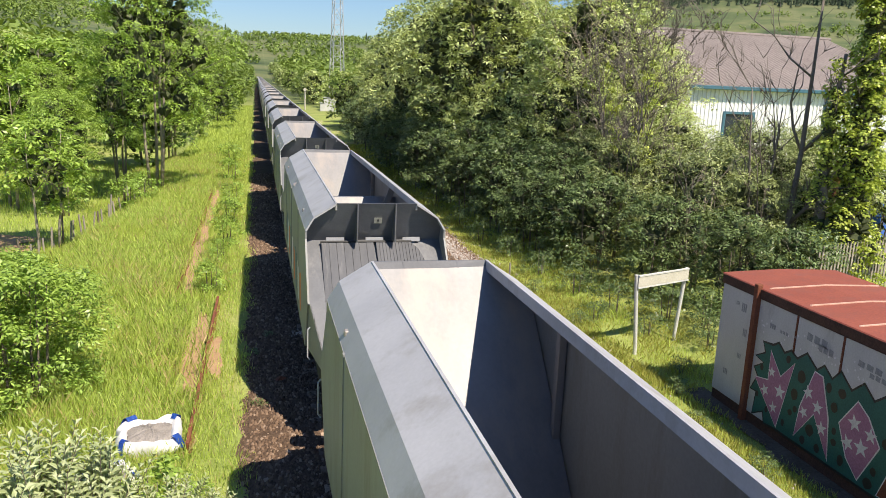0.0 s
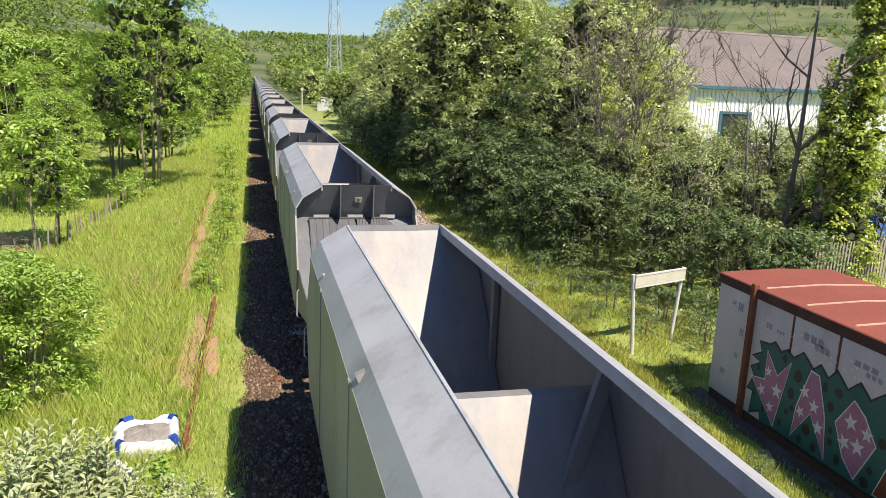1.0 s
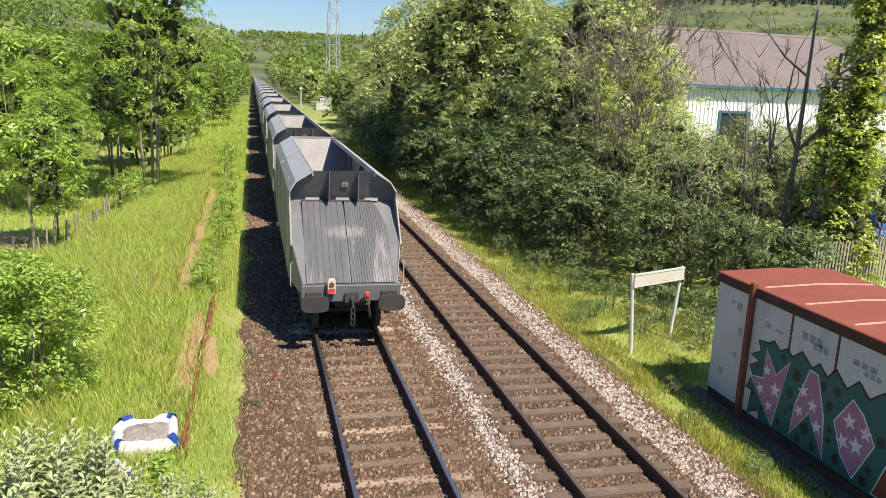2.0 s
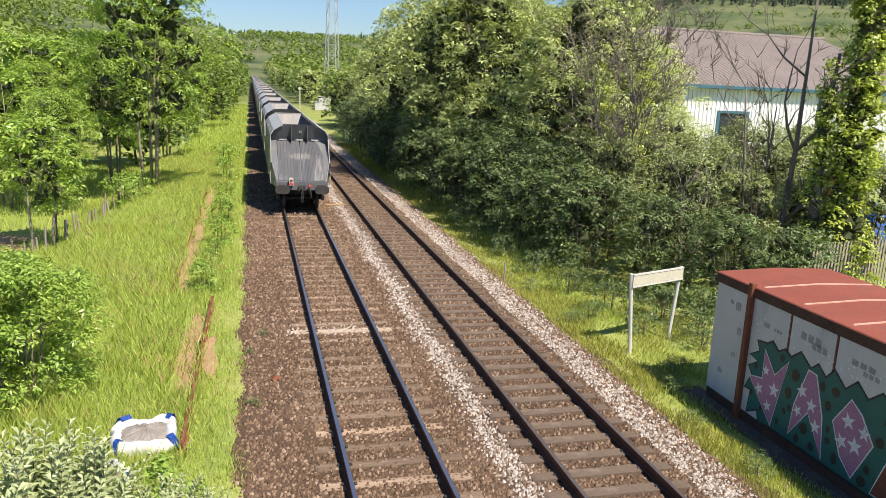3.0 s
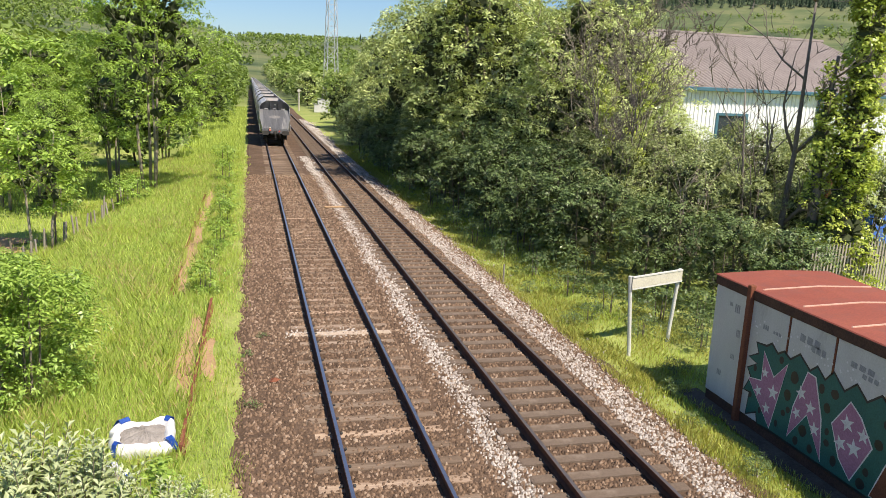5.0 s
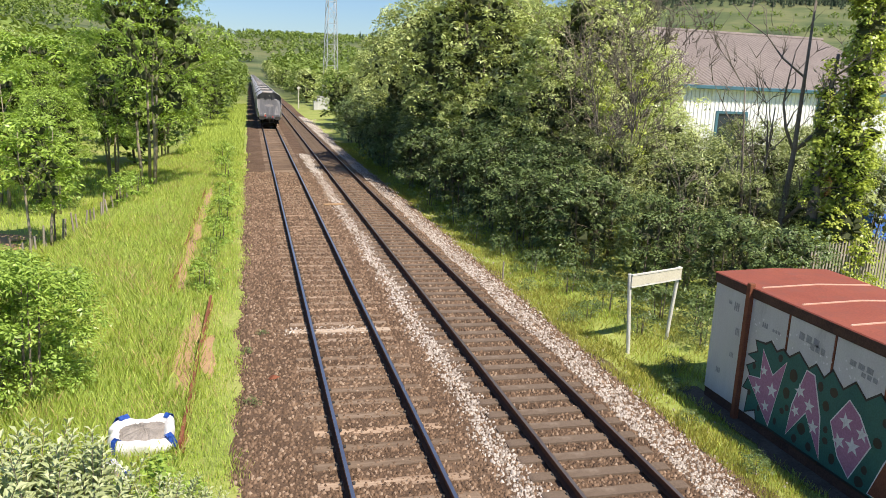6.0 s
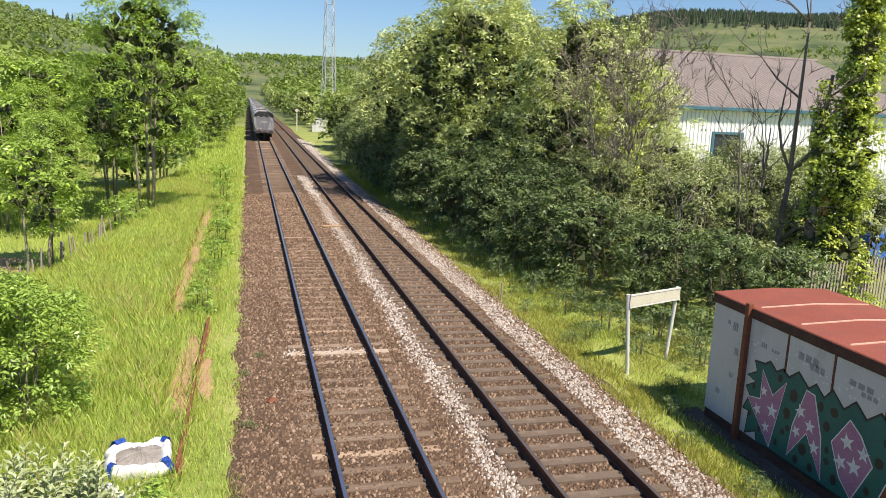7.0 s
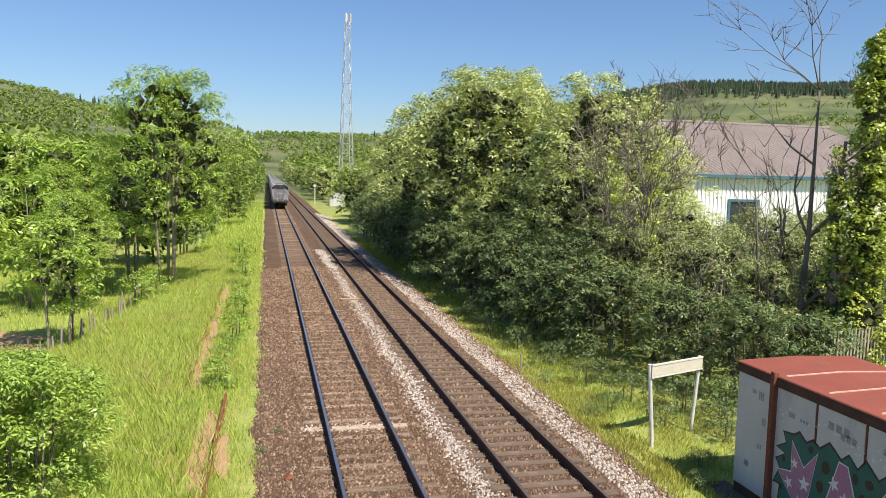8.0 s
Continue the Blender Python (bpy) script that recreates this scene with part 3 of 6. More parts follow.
            box(bm, x - 0.19, x + 0.19, y0 - 0.04, y1 + 0.04, 0.9, 1.22, 0.02)
            buf = part("buffer", bm, M_DARK, w)
            bm = bmesh.new()
            yc = 0.05 if not end else L - 0.05
            poly = [(x + 0.31 * math.copysign(abs(math.cos(a)) ** 0.55, math.cos(a)), 1.05 + 0.18 * math.copysign(abs(math.sin(a)) ** 0.55, math.sin(a))) for a in [k * math.pi / 12 + 0.05 for k in range(24)]]
            prism(bm, poly, "y", yc - 0.045, yc + 0.045)
            part("buffer_head", bm, M_DARK, buf, "worn dark oblong buffer head")
        bm = bmesh.new()
        yh = 0.42 if not end else L - 0.42
        d = -1 if not end else 1
        box(bm, -0.16, 0.16, yh - 0.03, yh + 0.03, 0.96, 1.2, 0.01)
        tube(bm, [(0, yh, 1.08), (0, yh + d * 0.18, 1.06), (0.01, yh + d * 0.24, 0.9)], [0.05, 0.045, 0.035], 8)
        for k in range(3):
            zc = 0.84 - k * 0.14
            ring = [(0.045 * math.cos(a), yh + d * 0.24 + 0.03 * math.sin(a) * (k % 2), zc + 0.09 * math.sin(a)) for a in [i * 6.2832 / 8 for i in range(9)]]
            tube(bm, ring, [0.018] * 9, 5)
        part("coupling", bm, M_DARK, head, "dark screw coupling hanging loose")
        bm = bmesh.new()
        tube(bm, [(0.34, yh, 1.16), (0.34, yh + d * 0.14, 1.14), (0.36, yh + d * 0.2, 0.95), (0.4, yh + d * 0.18, 0.72), (0.42, yh + d * 0.12, 0.62)], [0.03] * 5, 7)
        part("brake_hose", bm, M_DARK, head)
        bm = bmesh.new()
        box(bm, 0.28, 0.4, yh + d * 0.1 - 0.05, yh + d * 0.1 + 0.05, 1.1, 1.24, 0.02)
        part("hose_tap", bm, M_REDP, head, "red air hose tap")
        # inner end slope
        bm = bmesh.new()
        slab(bm, [f(p) for p in [(-0.74, 2.33, 3.72), (0.74, 2.33, 3.72), (1.1, 2.56, 3.47), (1.28, 2.8, 3.22), (1.28, 4.7, 1.15), (-1.28, 4.7, 1.15), (-1.28, 2.8, 3.22), (-1.1, 2.56, 3.47)]], (0, -sg, -1), 0.02)
        part("inner_slope", bm, M_INNER, w, "pale worn steel chute sheet")
        # grab rails beside the cover
        yr = 1.2 if not end else L - 1.2
        for x in (-1.31, 1.31):
            bm = bmesh.new()
            tube(bm, [(x, yr, 1.75), (x * 1.03, yr, 1.7), (x * 1.03, yr, 1.2), (x, yr, 1.15)], [0.014] * 4, 5)
            part("grab_rail", bm, M_PAINT, w)
        # bogie
        yb0 = 2.6 if not end else L - 2.6
        bm = bmesh.new()
        for x in (-1.0, 1.0):
            prism(bm, [(yb0 - 1.35, 0.62), (yb0 - 1.25, 0.38), (yb0 - 0.7, 0.4), (yb0 - 0.4, 0.3), (yb0 + 0.4, 0.3), (yb0 + 0.7, 0.4), (yb0 + 1.25, 0.38), (yb0 + 1.35, 0.62), (yb0 + 0.5, 0.78), (yb0 - 0.5, 0.78)], "x", x - 0.06, x + 0.06)
        box(bm, -1.0, 1.0, yb0 - 0.25, yb0 + 0.25, 0.42, 0.8, 0.02)
        bogie = part("bogie_frame", bm, M_DARK, w, "grimy dark bogie frame")
        for dy in (-1.0, 1.0):
            bm = bmesh.new()
            disc(bm, (0, 0, 0), (1, 0, 0), 0.07, 1.9, 10)
            for s in (-1, 1):
                disc(bm, (s * 0.75, 0, 0), (1, 0, 0), 0.46, 0.12, 24)
                disc(bm, (s * 0.70, 0, 0), (1, 0, 0), 0.485, 0.03, 24)
                disc(bm, (s * 0.82, 0, 0), (1, 0, 0), 0.16, 0.06, 8)
            ws = part("wheelset", bm, M_DARK, w, "dark steel wheelset")
            ws.location = (0, yb0 + dy, 0.46)
    # middle saddle, braces, floor and sills
    bm = bmesh.new()
    h = L / 2
    prism(bm, [(h - 1.3, 1.12), (h + 0.05, 3.06), (h + 0.2, 3.06), (h + 1.5, 1.12)], "x", -1.29, 1.29)
    part("saddle", bm, M_INNER, w, "pale worn steel saddle between two chutes")
    for s in (-1, 1):
        bm = bmesh.new()
        foot, head_ = Vector((s * 0.6, h - 0.55, 2.05)), Vector((s * 1.24, h - 0.1, 3.44))
        side_ = Vector((0.07 * s, 0, -0.03))
        slab(bm, [foot - side_, head_ - side_, head_ + side_, foot + side_], (0, 1, 0), 0.09)
        part("brace", bm, M_INNER, w, "diagonal grey cross brace")
        for q in (3.9, L - 3.9):
            bm = bmesh.new()
            box(bm, s * 1.24 - 0.05, s * 1.24 + 0.05, q - 0.05, q + 0.05, 1.2, 3.4, 0.01)
            part("stiffener", bm, M_INNER, w)
    bm = bmesh.new()
    box(bm, -1.28, 1.28, 4.4, L - 4.4, 1.06, 1.13)
    part("hopper_floor", bm, M_INNER, w)
    bm = bmesh.new()
    box(bm, -0.35, 0.35, 0.66, L - 0.66, 0.8, 1.05)
    for q in (5.6, 9.9):
        prism(bm, [(q - 1.1, 1.06), (q - 0.4, 0.45), (q + 0.4, 0.45), (q + 1.1, 1.06)], "x", -1.1, 1.1)
    box(bm, -1.25, -1.1, 2.6, L - 2.6, 0.86, 1.05)
    box(bm, 1.1, 1.25, 2.6, L - 2.6, 0.86, 1.05)
    part("underframe", bm, M_DARK, w, "dark underframe with discharge chutes")
    return w


def blob(cx, cy, rx, ry, n, wob, seed):
    r = random.Random(seed)
    return [(cx + rx * math.cos(6.2832 * i / n) * (1 + r.uniform(-wob, wob)), cy + ry * math.sin(6.2832 * i / n) * (1 + r.uniform(-wob, wob))) for i in range(n)]


def build_train():
    wagons = [build_wagon()]
    for i in range(1, WAGONS):
        wagons.append(copy_thing(wagons[0], pose(0, i * WAGON, 0)))
    tagged(wagons[0], "last grey hopper wagon of the train, carrying a tail lamp")
    # tail lamp on the last headstock
    bm = bmesh.new()
    prism(bm, [(-0.56, 1.2), (-0.38, 1.2), (-0.38, 1.5), (-0.41, 1.54), (-0.53, 1.54), (-0.56, 1.5)], "y", 0.34, 0.46)
    lamp = part("tail_lamp", bm, M_SIGN, wagons[0], "cream tail lamp box with a red lens")
    bm = bmesh.new()
    disc(bm, (-0.47, 0.335, 1.42), (0, 1, 0), 0.06, 0.03, 18)
    part("lens", bm, M_RUST, lamp, "dark red round lens")
    bm = bmesh.new()
    box(bm, -0.55, -0.39, 0.332, 0.34, 1.22, 1.32)
    part("red_panel", bm, M_REDP, lamp, "bright red reflective panel")
    # painted patch on the second wagon's end cover
    w = wagons[1]
    nrm = Vector((0, -0.67, 0.74))
    base, top = Vector((0, 0.63, 1.36)), Vector((0, 2.56, 2.98))

    def cover_patch(name, outline, lift, mat, label):
        bm = bmesh.new()
        vs = [bm.verts.new(base.lerp(top, t) + Vector((x, 0, 0)) + nrm * lift) for x, t in outline]
        bm.faces.new(vs)
        r = bmesh.ops.extrude_face_region(bm, geom=bm.faces[:])
        bmesh.ops.translate(bm, vec=nrm * 0.004, verts=[v for v in r["geom"] if isinstance(v, bmesh.types.BMVert)])
        part(name, bm, mat, w, label)
    cover_patch("paint_ground", [(0.34, 0.68), (0.95, 0.668), (1.12, 0.5), (1.0, 0.28), (0.87, 0.28), (0.87, 0.45), (0.72, 0.43), (0.36, 0.43), (0.2, 0.46), (0.22, 0.3), (0.1, 0.3), (0.1, 0.43), (0.04, 0.42), (0.04, 0.56)], 0.046, M_WHITEP, "white sprayed patch on the end cover")
    cover_patch("paint_outline", [(0.13, 0.54), (0.25, 0.605), (0.89, 0.595), (0.93, 0.525), (0.88, 0.445), (0.75, 0.42), (0.67, 0.28), (0.38, 0.29), (0.34, 0.42), (0.17, 0.455)], 0.051, M_YELLOW, "yellow sprayed outline")
    cover_patch("paint_shape", [(0.17, 0.536), (0.28, 0.589), (0.86, 0.58), (0.89, 0.529), (0.84, 0.46), (0.72, 0.437), (0.64, 0.294), (0.41, 0.302), (0.38, 0.434), (0.21, 0.467)], 0.056, M_REDP, "red sprayed rounded shape")
    for spot in ([(0.32, 0.518), (0.38, 0.533), (0.45, 0.521), (0.41, 0.488), (0.33, 0.483)], [(0.59, 0.517), (0.66, 0.529), (0.72, 0.506), (0.71, 0.481), (0.63, 0.481)],
                 [(0.46, 0.465), (0.52, 0.501), (0.58, 0.462)], [(0.48, 0.431), (0.57, 0.442), (0.61, 0.414), (0.59, 0.322), (0.51, 0.314), (0.47, 0.352)]):
        cover_patch("paint_spot", spot, 0.061, M_YELLOW, "yellow sprayed spot")
    # sprayed writing, unreadable, low on the side of the third wagon
    for k in range(9):
        y = 3.4 + k * 0.85
        bm = bmesh.new()
        slab(bm, [(-1.338, y, 1.35), (-1.338, y + 0.5, 1.3), (-1.338, y + 0.68, 2.0 + 0.1 * (k % 3)), (-1.338, y + 0.12, 2.15 - 0.12 * (k % 2))], (-1, 0, 0), 0.004)
        part("sprayed_shape", bm, [M_ORANGE, M_WHITEP, M_TRIM][k % 3], wagons[2], "sprayed letter-like shape")
    return wagons


TRAIN = build_train()

# ---- lineside cabin with painted wall ----
from mathutils.geometry import tessellate_polygon

CX0, CX1, CY0, CY1, CZ0, CZ1 = 7.87, 10.75, 5.6, 14.56, -0.74, 2.16


def build_cabin():
    c = thing("storage_cabin", "dirty white steel storage cabin with red roof and spray-painted wall", "cabin", pose(0, 0, 0))
    bm = bmesh.new()
    box(bm, CX0 + 0.04, CX1 - 0.04, CY0 + 0.04, CY1 - 0.04, CZ0 + 0.2, CZ1 - 0.1)
    body = part("body", bm, M_CABIN, c)
    bm = bmesh.new()
    box(bm, CX0 + 0.02, CX1 - 0.02, CY0 + 0.02, CY1 - 0.02, CZ0 - 0.1, CZ0 + 0.24, 0.02)
    part("base_frame", bm, M_RUSTDARK, c, "dark rusted base frame")
    # wall panels towards the line
    edges = [CY1, 13.3, 12.08, 10.85, 9.62, 8.39, 7.16, CY0]
    for a, b in zip(edges, edges[1:]):
        bm = bmesh.new()
        box(bm, CX0, CX0 + 0.05, b + 0.025, a - 0.025, CZ0 + 0.24, CZ1 - 0.2, 0.012)
        part("wall_panel", bm, M_CABIN, c)
    for y in edges[2:-1]:
        bm = bmesh.new()
        box(bm, CX0 - 0.004, CX0 + 0.03, y - 0.018, y + 0.018, CZ0 + 0.24, CZ1 - 0.2)
        part("joint_strip", bm, M_RUST, c, "thin rusty joint strip")
    bm = bmesh.new()
    box(bm, CX0 - 0.11, CX0 + 0.02, 13.22, 13.34, CZ0 - 0.1, CZ1 + 0.1, 0.012)
    part("corner_post", bm, M_RUST, c, "rust-red steel post")
    bm = bmesh.new()
    box(bm, CX0 - 0.03, CX0 + 0.06, CY0, CY1, CZ1 - 0.2, CZ1, 0.012)
    box(bm, CX1 - 0.06, CX1 + 0.03, CY0, CY1, CZ1 - 0.2, CZ1, 0.012)
    box(bm, CX0, CX1, CY1 - 0.02, CY1 + 0.03, CZ1 - 0.2, CZ1, 0.012)
    part("roof_edge", bm, M_RUSTDARK, c, "dark stained roof edge beam")
    bm = bmesh.new()
    prism(bm, [(CX0 - 0.03, CZ1), (CX1 + 0.03, CZ1), (CX1, CZ1 + 0.02), ((CX0 + CX1) / 2, CZ1 + 0.07), (CX0 - 0.01, CZ1 + 0.02)], "y", CY0, CY1 + 0.03)
    roof = part("roof", bm, M_ROOF_RED, c, "faded red painted steel roof")
    for y in (13.15, 11.95, 10.7, 9.5, 8.3, 7.1):
        bm = bmesh.new()
        prism(bm, [(CX0 + 0.12, CZ1 + 0.02), (CX1 - 0.1, CZ1 + 0.02), (CX1 - 0.12, CZ1 + 0.045), ((CX0 + CX1) / 2, CZ1 + 0.09), (CX0 + 0.14, CZ1 + 0.045)], "y", y - 0.02, y + 0.02)
        part("roof_seam", bm, M_SEAM, roof, "pale raised roof seam")
    return c


CABIN = build_cabin()


def wall_shape(name, outline, lift, mat, label=""):
    """A painted shape on the cabin's wall, outline in metres (along the line, height)."""
    bm = bmesh.new()
    vs = [bm.verts.new((CX0 - lift, y, z)) for y, z in outline]
    for tri in tessellate_polygon([[Vector((y, z, 0)) for y, z in outline]]):
        bm.faces.new([vs[i] for i in tri])
    bmesh.ops.recalc_face_normals(bm, faces=bm.faces)
    if bm.faces[:][0].normal.x > 0:
        bmesh.ops.reverse_faces(bm, faces=bm.faces)
    return part(name, bm, mat, CABIN, label)


def star(cy, cz, r, turn):
    return [(cy + (r if k % 2 == 0 else r * 0.4) * math.sin(turn + k * math.pi / 5), cz + (r if k % 2 == 0 else r * 0.4) * math.cos(turn + k * math.pi / 5)) for k in range(10)]


def grow(poly, d):
    cy = sum(p[0] for p in poly) / len(poly)
    cz = sum(p[1] for p in poly) / len(poly)
    out = []
    for i, (y, z) in enumerate(poly):
        a, b = Vector(poly[i - 1]), Vector(poly[(i + 1) % len(poly)])
        p = Vector((y, z))
        n1 = (p - a).normalized()
        n2 = (b - p).normalized()
        n = Vector((n1.y + n2.y, -(n1.x + n2.x)))
        n = n.normalized() if n.length > 1e-4 else Vector((y - cy, z - cz)).normalized()
        out.append((p.x + n.x * d, p.y + n.y * d))
    area = sum(poly[i - 1][0] * poly[i][1] - poly[i][0] * poly[i - 1][1] for i in range(len(poly)))
    if area < 0:
        return grow(poly[::-1], d)
    return out


def build_mural():
    top = [(12.62, -0.5), (12.7, -0.27), (13.02, -0.45), (12.97, 0.05), (13.16, 0.04), (12.98, 0.37), (13.12, 0.52), (12.84, 0.71), (13.12, 0.77), (12.83, 0.92), (12.94, 1.12), (12.64, 1.14), (12.5, 1.24), (12.3, 1.1),
           (12.12, 1.21), (11.93, 1.12), (11.69, 1.31), (11.38, 1.1), (11.21, 1.25), (10.98, 1.08), (10.8, 1.3), (10.5, 1.06), (10.25, 1.29), (9.98, 1.08), (9.7, 1.31), (9.4, 1.1), (9.0, 1.3), (8.6, 1.08), (8.2, 1.3), (7.8, 1.1), (7.3, 1.3), (6.9, 1.1), (6.4, 1.3), (5.9, 1.1)]
    field = top + [(5.9, -0.46), (9.0, -0.47), (12.3, -0.46)]
    wall_shape("mural_edge", grow(field, 0.05), 0.004, M_BLACK, "black sprayed zigzag outline")
    wall_shape("mural_field", field, 0.008, M_GREENP, "dark green sprayed background")


def build_mural_shapes():
    fig_a = [(12.68, 1.02), (12.31, 0.61), (11.97, 1.02), (12.26, -0.42), (13.06, 0.33), (12.65, 0.41)]
    fig_b = [(11.41, 1.07), (11.21, 1.05), (10.94, 0.36), (10.81, -0.4), (11.29, 0.3), (11.73, -0.35), (11.66, 0.28)]
    fig_c = [(10.31, 0.95), (10.05, 0.78), (9.73, 0.38), (10.08, -0.38), (10.38, -0.12), (10.65, 0.41)]
    fig_d = [(9.2, 0.7), (8.8, 0.5), (8.6, 0.1), (8.95, -0.4), (9.62, -0.42), (9.4, 0.2)]
    for poly, paint, label in ((fig_a, M_PINK, "mauve sprayed angular figure"), (fig_b, M_PINK, "mauve sprayed angular figure"), (fig_c, M_PINK, "mauve sprayed angular figure"), (fig_d, M_RUST, "brown sprayed angular figure")):
        wall_shape("painted_outline", grow(poly, 0.03), 0.012, M_WHITEP, "white sprayed outline")
        wall_shape("painted_figure", poly, 0.016, paint, label)
    for y, z, r, t in [(12.57, 0.62, 0.12, 0.2), (12.71, 0.18, 0.14, 0.5), (12.27, 0.32, 0.17, 0.1), (12.4, -0.07, 0.13, 0.3), (11.5, 0.63, 0.15, 0.4), (11.22, 0.45, 0.15, 0.1), (11.55, 0.21, 0.13, 0.6), (11.05, 0.11, 0.15, 0.2),
                       (10.31, 0.56, 0.17, 0.3), (9.93, 0.5, 0.15, 0.1), (10.4, 0.15, 0.16, 0.5), (10.09, 0.2, 0.18, 0.2), (9.1, 0.2, 0.14, 0.2)]:
        wall_shape("painted_star", star(y, z, r, t), 0.020, M_WHITEP, "white sprayed star")
    r = random.Random(5)
    for y, z, d in [(11.74, 0.84, 0.12), (11.87, 0.44, 0.1), (12.16, 1.04, 0.07), (11.02, 0.92, 0.09), (10.83, 0.62, 0.09), (10.69, 0.94, 0.1), (11.34, -0.06, 0.12), (11.49, -0.33, 0.08), (11.1, -0.31, 0.09), (10.51, -0.25, 0.09),
                    (9.85, -0.33, 0.11), (9.6, 0.5, 0.1), (11.92, 0.04, 0.07), (12.08, -0.25, 0.06), (9.77, -0.08, 0.08), (11.8, 0.16, 0.06), (12.9, 0.6, 0.06), (12.95, 0.0, 0.06), (12.6, -0.2, 0.06), (10.75, 0.2, 0.06), (10.72, 0.0, 0.07), (9.5, 0.9, 0.09), (8.4, 0.3, 0.1), (7.8, 0.4, 0.1)]:
        wall_shape("painted_dot", blob(y, z, d * r.uniform(0.8, 1.0), d * r.uniform(0.9, 1.2), 10, 0.1, int(y * 100)), 0.012, M_BLACK, "black sprayed dot")
    for i in range(46):
        y = r.uniform(9.0, 13.1)
        z = 1.28 + r.uniform(0.0, 0.3) + 0.06 * math.sin(y * 6)
        wall_shape("painted_fleck", blob(y, z, 0.022, 0.022, 6, 0.1, i), 0.004, M_WHITEP, "white sprayed fleck")
    for y, z, w, h in [(13.72, 1.62, 0.16, 0.2), (13.6, 1.1, 0.12, 0.18), (13.95, 1.66, 0.1, 0.1), (13.7, 0.55, 0.12, 0.12), (14.1, 0.05, 0.14, 0.14), (12.75, 1.52, 0.16, 0.12), (12.4, 1.5, 0.22, 0.08),
                       (11.5, 1.66, 0.5, 0.16), (11.25, 1.55, 0.36, 0.14), (10.2, 1.62, 0.5, 0.12), (10.0, 1.5, 0.34, 0.1), (9.2, 1.6, 0.4, 0.1)]:
        for k in range(3):
            yy = y + (k - 1) * w / 2.6
            wall_shape("sprayed_mark", [(yy - w / 7, z - h / 2), (yy + w / 7, z - h / 2 + 0.01), (yy + w / 8, z + h / 2), (yy - w / 6, z + h / 2 - 0.02)], 0.004, M_GREYP, "faint grey sprayed mark")


build_mural()
build_mural_shapes()

# ---- lineside sign, posts, relics ----


def build_sign():
    s = thing("station_sign", "faded cream name board on two leaning grey posts", "sign", pose(0, 0, 0))
    A, B = Vector((7.23, 17.02, -0.45)), Vector((8.92, 18.01, -0.45))
    At, Bt = Vector((7.07, 17.02, 1.5)), Vector((9.07, 18.01, 1.42))
    for a, t in ((A, At), (B, Bt)):
        bm = bmesh.new()
        tube(bm, [a - Vector((0, 0, 0.2)), a, t], [0.05, 0.05, 0.048], 10)
        part("post", bm, M_POST, s)
    u = (Bt - At)
    n = u.cross(Vector((0, 0, 1))).normalized()
    bm = bmesh.new()
    lo = Vector((0, 0, -0.3))
    slab(bm, [At + n * 0.05 + lo, Bt + n * 0.05 + lo, Bt + n * 0.05 - Vector((0, 0, 0.04)), At + n * 0.05 - Vector((0, 0, 0.04))], n, 0.035)
    board = part("board", bm, M_SIGN, s, "cream board, its writing faded away")
    for off in (0.0, -0.31):
        bm = bmesh.new()
        slab(bm, [At + n * 0.04 + Vector((0, 0, off - 0.035)), Bt + n * 0.04 + Vector((0, 0, off - 0.035)), Bt + n * 0.04 + Vector((0, 0, off)), At + n * 0.04 + Vector((0, 0, off))], n, 0.06)
        part("frame_rail", bm, M_POST, board)


build_sign()


def rusty_rail(label, pts, h):
    t = thing("old_rail", label, "old rail")
    bm = bmesh.new()
    half = [(0.07, 0.0), (0.07, 0.02), (0.012, 0.035), (0.012, h - 0.045), (0.035, h - 0.035), (0.03, h)]
    section = half + [(-q, z) for q, z in half[::-1]]
    rings = []
    for x, y in pts:
        g = gz(x, y)
        rings.append([bm.verts.new((x + q, y, g + z)) for q, z in section])
    for p, q in zip(rings, rings[1:]):
        for k in range(len(section)):
            bm.faces.new((p[k - 1], p[k], q[k], q[k - 1]))
    bm.faces.new(rings[0])
    bm.faces.new(rings[-1][::-1])
    part("rail_length", bm, M_RUST, t, "rust-red steel rail")


rusty_rail("abandoned rusty rail lying in the grass", [(-3.38, 12.6), (-3.34, 17.0), (-3.28, 21.6)], 0.2)
rusty_rail("second rusty rail in the verge by bare earth", [(-4.46, 22.0), (-4.5, 32.0), (-4.5, 43.0)], 0.14)


def build_earth_strip():
    """Bare trodden earth along the old rails."""
    bm = bmesh.new()
    for (x0, x1, y0, y1) in ((-4.42, -4.06, 22.5, 43.5), (-3.85, -3.4, 14.6, 20.6), (-3.28, -2.98, 15.8, 18.6), (-18.0, -11.0, 31.0, 36.4), (-30, -20, 44, 47)):
        n = 16
        rows = []
        for i in range(n + 1):
            y = y0 + (y1 - y0) * i / n
            k = math.sin(math.pi * min(max(i / n, 0.03), 0.97)) ** 0.4
            c, hw = (x0 + x1) / 2 + 0.06 * math.sin(y * 1.7), (x1 - x0) / 2 * k * (1 + 0.25 * math.sin(y * 3.1))
            rows.append([bm.verts.new((c - hw, y, gz(c, y) + 0.035)), bm.verts.new((c + hw, y, gz(c, y) + 0.035))])
        for a, b in zip(rows, rows[1:]):
            bm.faces.new((a[0], a[1], b[1], b[0]))
    ob = part("bare_earth", bm, M_SAND)
    tagged(ob, "strips of bare orange sandy earth", "earth", kind="structure")


build_earth_strip()


